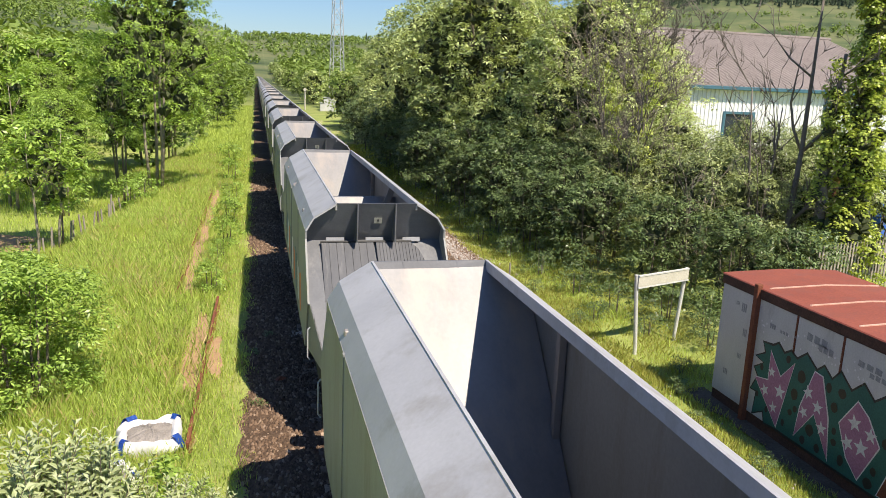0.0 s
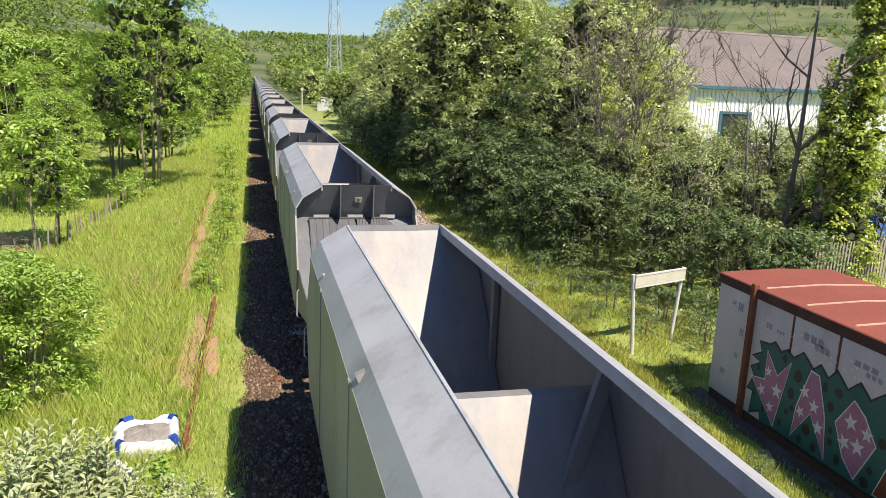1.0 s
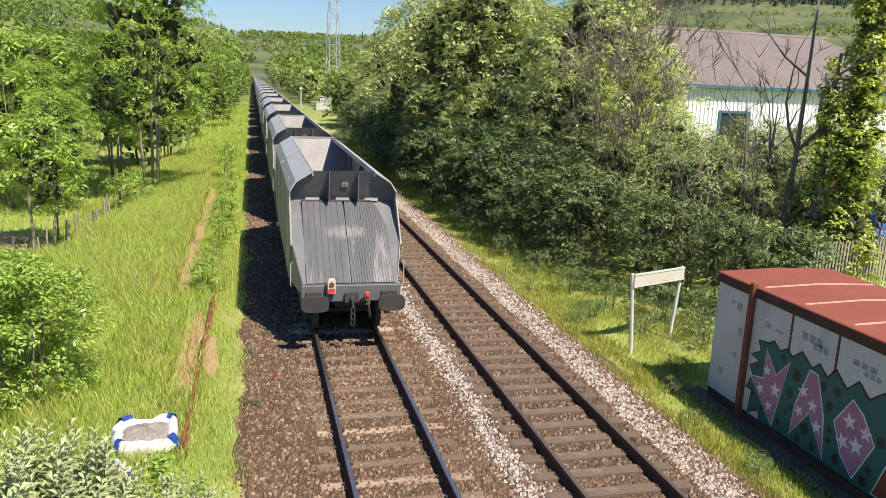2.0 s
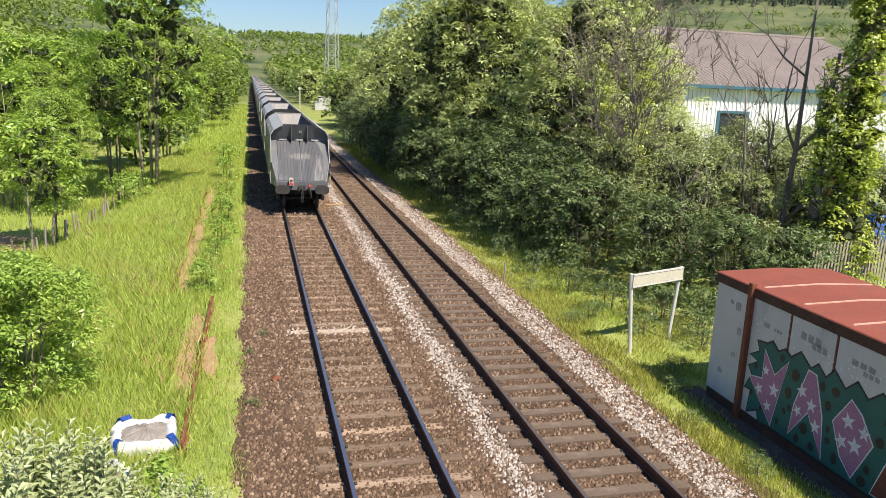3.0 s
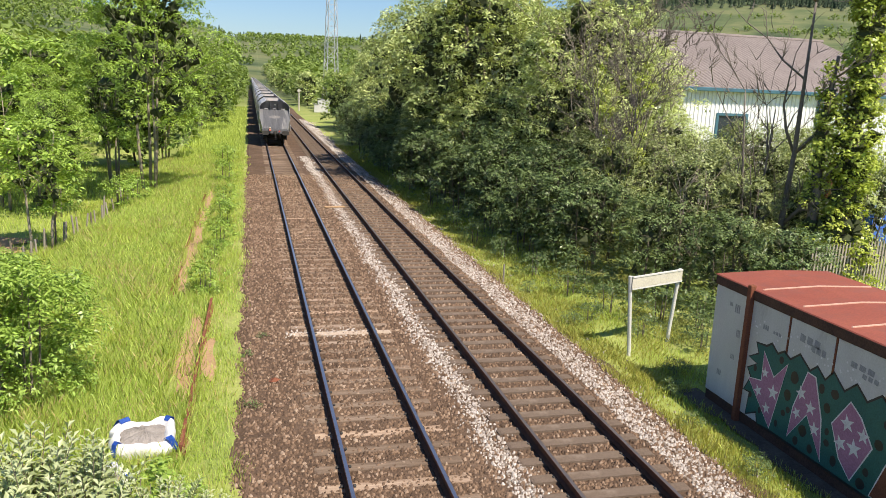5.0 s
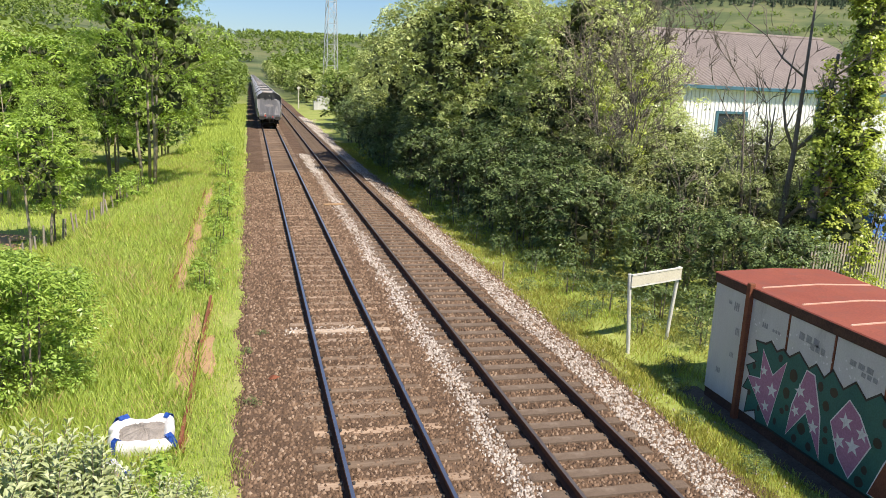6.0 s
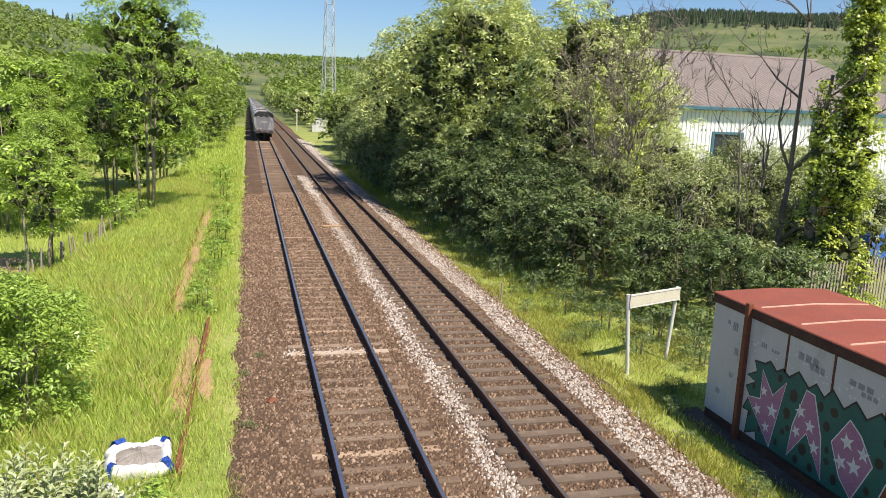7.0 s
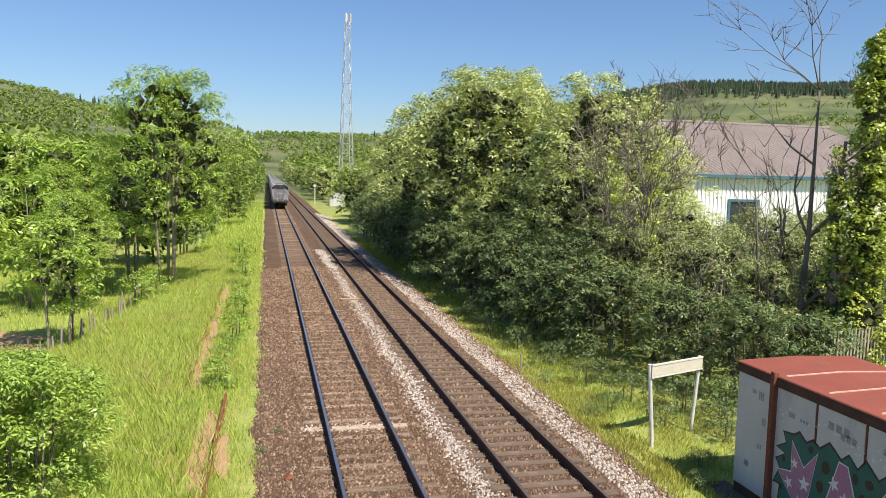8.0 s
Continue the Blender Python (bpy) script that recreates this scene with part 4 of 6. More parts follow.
def build_cabin_path():
    bm = bmesh.new()
    rows = []
    for i in range(26):
        y = 4.5 + i * 0.42
        a, b = 7.42 + 0.1 * math.sin(y * 2.1) + 0.1 * math.sin(y * 5.3), 8.0
        rows.append([bm.verts.new((x, y, gz(x, y) + 0.03)) for x in (a, (a + b) / 2, b)])
    for p, q in zip(rows, rows[1:]):
        for k in range(2):
            bm.faces.new((p[k], p[k + 1], q[k + 1], q[k]))
    tagged(part("cabin_path", bm, M_SOIL), "dark bare soil path along the cabin, the cabin's shadow also in its colour", "path", kind="structure")


build_cabin_path()


def build_bag(x, y, turn, size, label, seed):
    """A square bulk bag sunk in on itself, its rim sagging in folds over a heap of rubble."""
    b = thing("rubble_bag", label, "bulk bag", pose(x, y, gz(x, y) - 0.03, 0, 0, turn) @ Matrix.Diagonal((size, size, size, 1)))
    r = random.Random(seed)
    n = 48
    ph = [r.uniform(0, 6.28) for _ in range(6)]

    def outline(a):
        return 0.55 / (abs(math.cos(a)) ** 5 + abs(math.sin(a)) ** 5) ** 0.2

    def sag(a):
        return 0.03 * math.sin(2 * a + ph[0]) + 0.022 * math.sin(5 * a + ph[1]) + 0.015 * math.sin(11 * a + ph[2])
    bm = bmesh.new()
    rings = []
    for z, s, f in ((0.0, 1.0, 0.2), (0.1, 1.1, 0.5), (0.22, 1.12, 0.9), (0.33, 1.04, 1.0), (0.36, 0.99, 1.0), (0.34, 0.88, 1.0), (0.24, 0.76, 0.8)):
        ring = []
        for k in range(n):
            a = 6.2832 * k / n
            rad = outline(a) * s * (1 + f * (0.06 * math.sin(3 * a + ph[3] + z * 6) + 0.04 * math.sin(7 * a + ph[4] - z * 11) + 0.025 * math.sin(13 * a + ph[5])))
            ring.append(bm.verts.new((rad * math.cos(a), rad * math.sin(a), z + f * sag(a) * (z > 0.05))))
        rings.append(ring)
    for p, q in zip(rings, rings[1:]):
        for k in range(n):
            bm.faces.new((p[k], p[(k + 1) % n], q[(k + 1) % n], q[k]))
    part("sack", bm, M_BAG, b, "slumped white woven sack", True)
    bm = bmesh.new()
    rings = []
    for s, z in ((0.84, 0.22), (0.66, 0.29), (0.45, 0.33), (0.22, 0.35)):
        rings.append([bm.verts.new((outline(6.2832 * k / n) * s * math.cos(6.2832 * k / n), outline(6.2832 * k / n) * s * math.sin(6.2832 * k / n), z + r.uniform(-0.018, 0.018))) for k in range(n)])
    top = bm.verts.new((0.02, 0, 0.36))
    for p, q in zip(rings, rings[1:]):
        for k in range(n):
            bm.faces.new((p[k], p[(k + 1) % n], q[(k + 1) % n], q[k]))
    for k in range(n):
        bm.faces.new((rings[-1][k], rings[-1][(k + 1) % n], top))
    part("rubble", bm, M_GRIT, b, "grey gritty rubble filling")
    for a in (0.75, 2.2, 3.95, 5.5):
        bm = bmesh.new()
        rad = outline(a)
        o = Vector((math.cos(a), math.sin(a), 0))
        w = Vector((-o.y, o.x, 0)) * r.uniform(0.06, 0.11)
        z0 = 0.36 + sag(a)
        pts = [o * rad * 0.86 + Vector((0, 0, z0 - 0.02)), o * rad * 0.98 + Vector((0, 0, z0 + 0.05)), o * rad * 1.1 + Vector((0, 0, z0 + 0.01)), o * rad * 1.17 + w * 0.5 + Vector((0, 0, z0 - 0.13)), o * rad * 1.2 + w + Vector((0, 0, z0 - 0.22))]
        lo = [bm.verts.new(p - w) for p in pts]
        hi = [bm.verts.new(p + w * r.uniform(0.7, 1.2)) for p in pts]
        for k in range(len(pts) - 1):
            bm.faces.new((lo[k], hi[k], hi[k + 1], lo[k + 1]))
        bmesh.ops.solidify(bm, geom=bm.faces[:], thickness=0.012)
        part("strap", bm, M_BLUE, b, "bright blue lifting strap")


build_bag(-4.03, 13.1, 6, 0.86, "slumped white bulk bag of grey rubble with blue straps", 3)
build_bag(-4.5, 11.75, 35, 0.62, "second collapsed white bag with blue straps in the grass", 8)


def stick_thing(name, label, category, a, b, r, mat, sides=7):
    t = thing(name, label, category)
    bm = bmesh.new()
    tube(bm, [a, b], [r, r * 0.9], sides)
    part("pole", bm, mat, t)
    return t


stick_thing("marker_stake", "small grey wooden stake at the ballast edge", "stake", (6.02, 23.7, -0.5), (6.02, 23.7, 0.22), 0.03, M_FENCEWOOD)
plank = thing("loose_plank", "short yellowish plank lying between the tracks", "plank", pose(1.8, 37.4, -0.17, 0, 0, 12))
bmp = bmesh.new()
box(bmp, -0.5, 0.5, -0.12, 0.12, 0, 0.06, 0.01)
part("board", bmp, M_SAND, plank)

sp = thing("signal_post", "cream painted lineside post with a round yellow top", "signal", pose(6.85, 150, gz(6.85, 150)))
bmp = bmesh.new()
tube(bmp, [(0, 0, 0), (0, 0, 3.6)], [0.14, 0.12], 10)
part("post", bmp, M_SIGN, sp)
bmp = bmesh.new()
disc(bmp, (0, -0.1, 3.8), (0, 1, 0), 0.3, 0.16, 20)
part("head", bmp, M_SIGN, sp, "round cream signal head")

for x, y, s, label in ((11.3, 148, (2.2, 1.6, 2.4), "white lineside equipment cabinet beside the mast"), (9.9, 147, (0.9, 0.8, 1.5), "small white relay box beside the cabinet")):
    hut = thing("equipment_cabinet", label, "cabinet", pose(x, y, gz(x, y)))
    bmp = bmesh.new()
    box(bmp, -s[0] / 2, s[0] / 2, -s[1] / 2, s[1] / 2, 0, s[2], 0.03)
    part("body", bmp, M_WHITE, hut)
    bmp = bmesh.new()
    box(bmp, -s[0] / 2 - 0.08, s[0] / 2 + 0.08, -s[1] / 2 - 0.08, s[1] / 2 + 0.08, s[2], s[2] + 0.1, 0.02)
    part("lid", bmp, M_GALV, hut)


def build_mast():
    x, y, h, w0, w1 = 14.3, 165, 37.4, 1.35, 0.45
    z0 = gz(x, y)
    m = thing("lattice_mast", "tall grey galvanised steel lattice radio mast", "mast", pose(x, y, z0, 0, 0, 12))
    hh = h - z0
    cor = [(-1, -1), (1, -1), (1, 1), (-1, 1)]

    def at(i, t):
        w = w0 + (w1 - w0) * t
        return (cor[i][0] * w, cor[i][1] * w, hh * t)
    for i in range(4):
        bm = bmesh.new()
        tube(bm, [at(i, 0), at(i, 0.5), at(i, 1)], [0.1, 0.085, 0.07], 5)
        part("leg", bm, M_GALV, m)
        bm = bmesh.new()
        j = (i + 1) % 4
        n = 18
        for k in range(n):
            a, b = (i, j) if k % 2 else (j, i)
            tube(bm, [at(a, k / n), at(b, (k + 1) / n)], [0.055, 0.055], 4)
            tube(bm, [at(i, k / n), at(j, k / n)], [0.04, 0.04], 4)
        tagged(part("bracing", bm, M_GALV, m), kind="stuff")
    for dx, dy in ((-0.5, -0.55), (0.5, -0.5), (0.0, 0.6)):
        bm = bmesh.new()
        box(bm, dx - 0.17, dx + 0.17, dy - 0.1, dy + 0.1, hh - 0.4, hh + 1.6, 0.04)
        part("antenna_panel", bm, M_WHITE if dx < 0.2 else M_SEAM, m, "upright antenna panel")


build_mast()


def build_building():
    """Industrial shed: corrugated white wall under a brown sheet roof."""
    x0, x1, y0, y1, e, rz = 17.6, 44.0, 45.0, 69.0, 6.42, 10.6
    yr = (y0 + y1) / 2
    b = thing("industrial_shed", "white clad industrial shed with brown-grey sheet roof and blue trim", "building")
    zb = -0.5
    bm = bmesh.new()
    n = int((x1 - x0) / 0.3)
    front = []
    for i in range(n):
        a = x0 + i * 0.3
        front += [(a, y0), (a + 0.14, y0), (a + 0.17, y0 + 0.05), (a + 0.27, y0 + 0.05)]
    front.append((x1, y0))
    # window opening splits the front into pieces
    wx0, wx1, wz0, wz1 = 27.4, 29.6, 1.4, 4.8
    for lo, hi, keep in ((zb, wz0, lambda x: True), (wz0, wz1, lambda x: not wx0 < x < wx1), (wz1, e, lambda x: True)):
        for p, q in zip(front, front[1:]):
            if keep((p[0] + q[0]) / 2):
                bm.faces.new([bm.verts.new(v) for v in ((*p, lo), (*q, lo), (*q, hi), (*p, hi))])
    part("front_wall", bm, M_WALLCLAD, b, "white corrugated cladding")
    bm = bmesh.new()
    prism(bm, [(y0, zb), (y1, zb), (y1, e), (yr, rz), (y0, e)], "x", x1 - 0.2, x1)
    prism(bm, [(y0, zb), (y1, zb), (y1, e), (yr, rz), (y0, e)], "x", x0, x0 + 0.2)
    box(bm, x0, x1, y1 - 0.2, y1, zb, e)
    box(bm, x0 + 0.2, x1 - 0.2, y0 + 0.3, y0 + 0.4, zb, wz0 - 0.2)
    part("end_wall", bm, M_WALLCLAD, b, "white end cladding")
    bm = bmesh.new()
    m = int((x1 - x0 + 0.8) / 0.35)
    for ya, za, yb2, zb2 in ((y0 - 0.35, e + 0.02, yr, rz + 0.08), (y1 + 0.35, e + 0.02, yr, rz + 0.08)):
        for i in range(m):
            xa = x0 - 0.4 + i * 0.35
            for c, d, h0, h1 in ((0, 0.1, 0, 0.06), (0.1, 0.22, 0.06, 0.06), (0.22, 0.35, 0.06, 0)):
                bm.faces.new([bm.verts.new(v) for v in ((xa + c, ya, za + h0), (xa + d, ya, za + h1), (xa + d, yb2, zb2 + h1), (xa + c, yb2, zb2 + h0))])
    roof = part("roof", bm, M_SHEETROOF, b, "weathered brown-grey corrugated roof")
    bm = bmesh.new()
    tube(bm, [(x0 - 0.4, yr, rz + 0.12), (x1 + 0.4, yr, rz + 0.12)], [0.16, 0.16], 8)
    part("ridge_cap", bm, M_SHEETROOF, roof)
    bm = bmesh.new()
    box(bm, x0 - 0.4, x1 + 0.4, y0 - 0.5, y0 - 0.3, e - 0.18, e + 0.06, 0.03)
    part("gutter", bm, M_TRIM, b, "blue-green gutter")
    bm = bmesh.new()
    box(bm, 34.9, 35.4, y0 - 0.16, y0 - 0.02, zb, e - 0.18, 0.02)
    part("corner_trim", bm, M_TRIM, b, "dark blue corner trim")
    win = part_window(b, wx0, wx1, y0, wz0, wz1)
    return win


def part_window(b, x0, x1, y, z0, z1):
    bm = bmesh.new()
    for q in ((x0 - 0.08, x0 + 0.1, z0 - 0.08, z1 + 0.08), (x1 - 0.1, x1 + 0.08, z0 - 0.08, z1 + 0.08), (x0 + 0.1, x1 - 0.1, z1 - 0.08, z1 + 0.08), (x0 + 0.1, x1 - 0.1, z0 - 0.08, z0 + 0.1)):
        box(bm, q[0], q[1], y - 0.06, y + 0.1, q[2], q[3])
    fr = part("window_frame", bm, M_TRIM, b, "blue-green window frame")
    bm = bmesh.new()
    box(bm, x0 + 0.1, x1 - 0.1, y + 0.05, y + 0.07, z0 + 0.1, z1 - 0.08)
    part("pane", bm, M_GLASS, fr, "dark glass pane")
    return fr


build_building()


def build_palisade():
    f = thing("palisade_fence", "weathered grey palisade fence with pointed pales", "fence", pose(14.0, 19.4, -0.72, 0, 0, 14))
    for i in range(34):
        bm = bmesh.new()
        x = i * 0.16
        prism(bm, [(x, 0.05), (x + 0.075, 0.05), (x + 0.075, 2.25), (x + 0.0375, 2.4), (x, 2.25)], "y", -0.012, 0.012)
        part("pale", bm, M_FENCEWOOD, f)
    for z in (0.5, 1.9):
        bm = bmesh.new()
        box(bm, 0, 34 * 0.16, 0.015, 0.06, z, z + 0.06)
        part("rail", bm, M_FENCEWOOD, f)


build_palisade()


def build_left_fence():
    r = random.Random(9)
    f = thing("post_fence", "broken grey wooden post fence at the field edge", "fence")
    for i in range(22):
        t = i / 21
        x, y = -10.6 + 2.6 * t + r.uniform(-0.1, 0.1), 30.2 + 10.5 * t
        z = gz(x, y)
        bm = bmesh.new()
        h = r.uniform(0.7, 1.5)
        lean = r.uniform(-0.12, 0.12)
        tube(bm, [(x, y, z - 0.2), (x + lean * 0.5, y, z + h * 0.5), (x + lean, y, z + h)], [0.045, 0.04, 0.035], 7)
        part("post", bm, M_FENCEWOOD if i % 6 else M_BARK, f)


build_left_fence()


def build_van():
    v = thing("parked_van", "blue parked van beyond the palisade fence", "van", pose(24.6, 27.6, gz(24.6, 27.6), 0, 0, 20))
    bm = bmesh.new()
    prism(bm, [(-2.3, 0.35), (2.2, 0.35), (2.3, 0.9), (1.7, 1.15), (1.15, 1.95), (-2.2, 2.05), (-2.3, 1.9)], "y", -0.9, 0.9)
    bmesh.ops.bevel(bm, geom=bm.edges[:], offset=0.06, segments=2, affect="EDGES")
    part("body", bm, M_BLUE, v)
    for s in (-1, 1):
        bm = bmesh.new()
        prism(bm, [(0.2, 1.2), (1.45, 1.2), (1.08, 1.8), (0.2, 1.85)], "y", s * 0.895, s * 0.915)
        part("side_window", bm, M_GLASS, v, "dark side window")
        for x in (-1.4, 1.4):
            bm = bmesh.new()
            disc(bm, (x, s * 0.8, 0.33), (0, 1, 0), 0.33, 0.2, 20)
            tyre = part("tyre", bm, M_BLACK, v)
            bm = bmesh.new()
            disc(bm, (x, s * 0.9, 0.33), (0, 1, 0), 0.19, 0.03, 16)
            part("rim", bm, M_GALV, tyre)


build_van()
stick_thing("red_post", "rusty red steel post among the shrubs", "post", (17.6, 23.0, gz(17.6, 23.0)), (17.75, 23.0, 3.9), 0.13, M_RUST, 10)

rag = thing("red_rag", "crumpled dark red plastic scrap on the ballast", "litter", pose(-1.75, 15.45, -0.2, 0, 0, 30))
bmp = bmesh.new()
rr = random.Random(4)
ring = [bmp.verts.new((0.16 * math.cos(a) * rr.uniform(0.6, 1.2), 0.1 * math.sin(a) * rr.uniform(0.6, 1.2), rr.uniform(0.0, 0.05))) for a in [k * 0.7854 for k in range(8)]]
mid_v = bmp.verts.new((0.02, 0.0, 0.09))
for k in range(8):
    bmp.faces.new((ring[k], ring[(k + 1) % 8], mid_v))
part("scrap", bmp, M_RUST, rag)

# ---- plants ----


def leaf_quads(centres, normals, length, width):
    """Pointed leaves, each a bent four-cornered blade, at centres, lying roughly across normals."""
    n = len(centres)
    a = rng.normal(0, 1, (n, 3))
    u = np.cross(normals, a)
    u /= np.linalg.norm(u, axis=1, keepdims=True) + 1e-9
    v = np.cross(normals, u)
    v /= np.linalg.norm(v, axis=1, keepdims=True) + 1e-9
    ln, wd = length[:, None], width[:, None]
    droop = normals * ln * 0.18
    return np.stack([centres - u * ln * 0.5 - droop, centres + v * wd * 0.5, centres + u * ln * 0.5 - droop, centres - v * wd * 0.5], 1)


def clump_leaves(clumps, per, length, ratio, up=0.75, spray=6):
    """Sprays of leaves, each a loose rosette in one plane, over the skin of clumps (x, y, z, radius)."""
    c = np.array(clumps, float)
    count = np.maximum(2, (per * c[:, 3] ** 2 / spray).astype(int))
    c = np.repeat(c, count, 0)
    m = len(c)
    d = rng.normal(0, 1, (m, 3))
    d /= np.linalg.norm(d, axis=1, keepdims=True)
    d[:, 2] = np.where(d[:, 2] < -0.35, -d[:, 2], d[:, 2])
    rad = c[:, 3] * (0.45 + 0.6 * rng.uniform(0, 1, m) ** 0.6)
    mid = c[:, :3] + d * rad[:, None] * np.array([1, 1, 0.8])
    nm = d * 0.7 + np.array([0, 0, up]) + rng.normal(0, 0.28, (m, 3))
    nm /= np.linalg.norm(nm, axis=1, keepdims=True)
    mid, nm = np.repeat(mid, spray, 0), np.repeat(nm, spray, 0)
    n = len(mid)
    e1 = np.cross(nm, rng.normal(0, 1, (n, 3)))
    e1 /= np.linalg.norm(e1, axis=1, keepdims=True) + 1e-9
    leaf_n = nm + rng.normal(0, 0.2, (n, 3))
    leaf_n /= np.linalg.norm(leaf_n, axis=1, keepdims=True)
    v = np.cross(leaf_n, e1)
    v /= np.linalg.norm(v, axis=1, keepdims=True) + 1e-9
    ln = (length * rng.uniform(0.65, 1.3, n))[:, None]
    wd = ln * ratio * rng.uniform(0.8, 1.2, (n, 1))
    root = mid + e1 * length * rng.uniform(0.05, 0.75, (n, 1)) + nm * length * rng.normal(0, 0.22, (n, 1))
    tip = root + e1 * ln - nm * ln * 0.22
    belly = root + e1 * ln * 0.42
    return np.stack([root, belly + v * wd * 0.5, tip, belly - v * wd * 0.5], 1)


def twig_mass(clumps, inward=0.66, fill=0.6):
    """Dark jagged lumps well within the leafy skin, added to make the crown's gaps look shaded, in one mesh."""
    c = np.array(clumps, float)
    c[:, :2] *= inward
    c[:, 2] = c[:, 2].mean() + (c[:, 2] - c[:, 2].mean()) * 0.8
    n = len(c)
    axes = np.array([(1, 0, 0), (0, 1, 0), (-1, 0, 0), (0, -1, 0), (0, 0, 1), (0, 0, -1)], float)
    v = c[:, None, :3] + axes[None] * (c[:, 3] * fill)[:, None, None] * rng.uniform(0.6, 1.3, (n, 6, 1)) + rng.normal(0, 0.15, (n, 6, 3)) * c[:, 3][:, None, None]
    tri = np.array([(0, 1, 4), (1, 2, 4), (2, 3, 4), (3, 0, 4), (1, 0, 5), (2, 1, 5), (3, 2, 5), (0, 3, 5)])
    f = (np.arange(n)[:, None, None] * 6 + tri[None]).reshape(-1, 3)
    return mesh_of("twig_mass", v.reshape(-1, 3).tolist(), f.tolist(), M_CROWN_SHADE)


def crown_clumps(r, h0, h1, rx, count, size, lop=0.25):
    """Uneven clumps in an egg between heights h0 and h1."""
    out = []
    ph = r.uniform(0, 6.28)
    for _ in range(count):
        t = r.random() ** 0.8
        a = r.uniform(0, 6.2832)
        prof = math.sin(math.pi * (0.12 + 0.8 * t)) ** 0.7
        reach = rx * prof * (1 + lop * math.sin(2 * a + ph) + lop * 0.6 * math.sin(3 * a + ph * 2 + 5 * t))
        d = reach * math.sqrt(r.uniform(0.35, 1.0))
        out.append((d * math.cos(a), d * math.sin(a), h0 + (h1 - h0) * t, size * r.uniform(0.6, 1.3)))
    return out


def build_tree(name, label, category, seed, height, spread, leaf, ratio, per, clumps, clump_size, leaves, bark, low=0.2, stems=1, place=None, group="", limbs=9):
    r = random.Random(seed)
    t = thing(name, label, category, place, group)
    cl = crown_clumps(r, height * low, height * 0.97, spread, clumps, clump_size)
    r0 = 0.014 * height / math.sqrt(stems) + 0.015
    tops = []
    for s in range(stems):
        a = 6.2832 * s / stems + r.uniform(0, 1)
        off = 0.0 if stems == 1 else 0.35 * min(1.0, height / 3)
        lean = r.uniform(0.02, 0.1) * height
        pts = [(off * math.cos(a), off * math.sin(a), -0.15)]
        for k in (0.2, 0.45, 0.7, 0.92):
            pts.append((off * math.cos(a) + lean * k * math.cos(a) + r.uniform(-0.01, 0.01) * height, off * math.sin(a) + lean * k * math.sin(a) + r.uniform(-0.01, 0.01) * height, height * k))
        bm = bmesh.new()
        tube(bm, pts, [r0, r0 * 0.85, r0 * 0.6, r0 * 0.35, r0 * 0.12], 8)
        tops.append((part("trunk" if height > 4 else "stem", bm, bark, t, smooth=True), pts))
    for c in r.sample(cl, min(limbs, len(cl))):
        stem, st = r.choice(tops)
        k = min(3, max(1, int(c[2] / height * 3.6)))
        base = Vector(st[k])
        end = Vector(c[:3])
        mid = base.lerp(end, 0.5) + Vector((0, 0, 0.08 * height * r.random()))
        bm = bmesh.new()
        tube(bm, [base, mid, end], [r0 * 0.35, r0 * 0.22, r0 * 0.06], 5)
        part("limb", bm, bark, stem, smooth=True)
    crown = new("crown", quads_mesh("crown", clump_leaves(cl, per, leaf, ratio), leaves))
    crown.parent = t
    # Added dark core: the shade between leaves is put into its colour.
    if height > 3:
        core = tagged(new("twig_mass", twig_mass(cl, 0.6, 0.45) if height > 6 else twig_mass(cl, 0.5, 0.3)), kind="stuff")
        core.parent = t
    return t


def place(x, y, turn=0.0, s=1.0, sz=None):
    return pose(x, y, gz(x, y), 0, 0, turn) @ Matrix.Diagonal((s, s, sz or s, 1))


def spread_out(proto, spots):
    for x, y, turn, s, *rest in spots:
        copy_thing(proto, place(x, y, turn, s, rest[0] if rest else None))


# willows and sallows of the thicket beside the line
willow_a = build_tree("willow_tree", "dense grey-green willow tree in a lineside thicket", "tree", 21, 10.0, 4.0, 0.165, 0.42, 270, 340, 0.5, M_LEAF_WILLOW, M_BARK, 0.1, 3, place(15.0, 41.5, 0, 1.1), "thicket trees")
willow_b = build_tree("willow_tree", "bushy willow tree with many small olive leaves", "tree", 22, 9.0, 4.2, 0.16, 0.42, 270, 340, 0.5, M_LEAF_WILLOW, M_BARK, 0.06, 4, place(11.9, 34, 40, 0.86), "thicket trees")
spread_out(willow_a, [(10.6, 44.5, 100, 1.18), (14.6, 36.8, 200, 1.06), (10.5, 54.0, 310, 1.16), (13.6, 50.0, 40, 1.26), (12.8, 69, 60, 1.1), (17.2, 39.8, 150, 0.9), (13.2, 81, 20, 1.04), (12.8, 94, 230, 0.98)])
spread_out(willow_b, [(10.7, 39.5, 80, 0.85), (9.9, 50.5, 200, 0.85), (9.8, 62, 260, 0.82), (9.9, 70, 120, 0.82), (10.0, 78.5, 60, 0.82), (11.2, 87, 10, 0.82), (11.4, 101, 140, 0.85), (16.2, 31.5, 170, 0.72), (16.6, 36.4, 30, 1.02)])
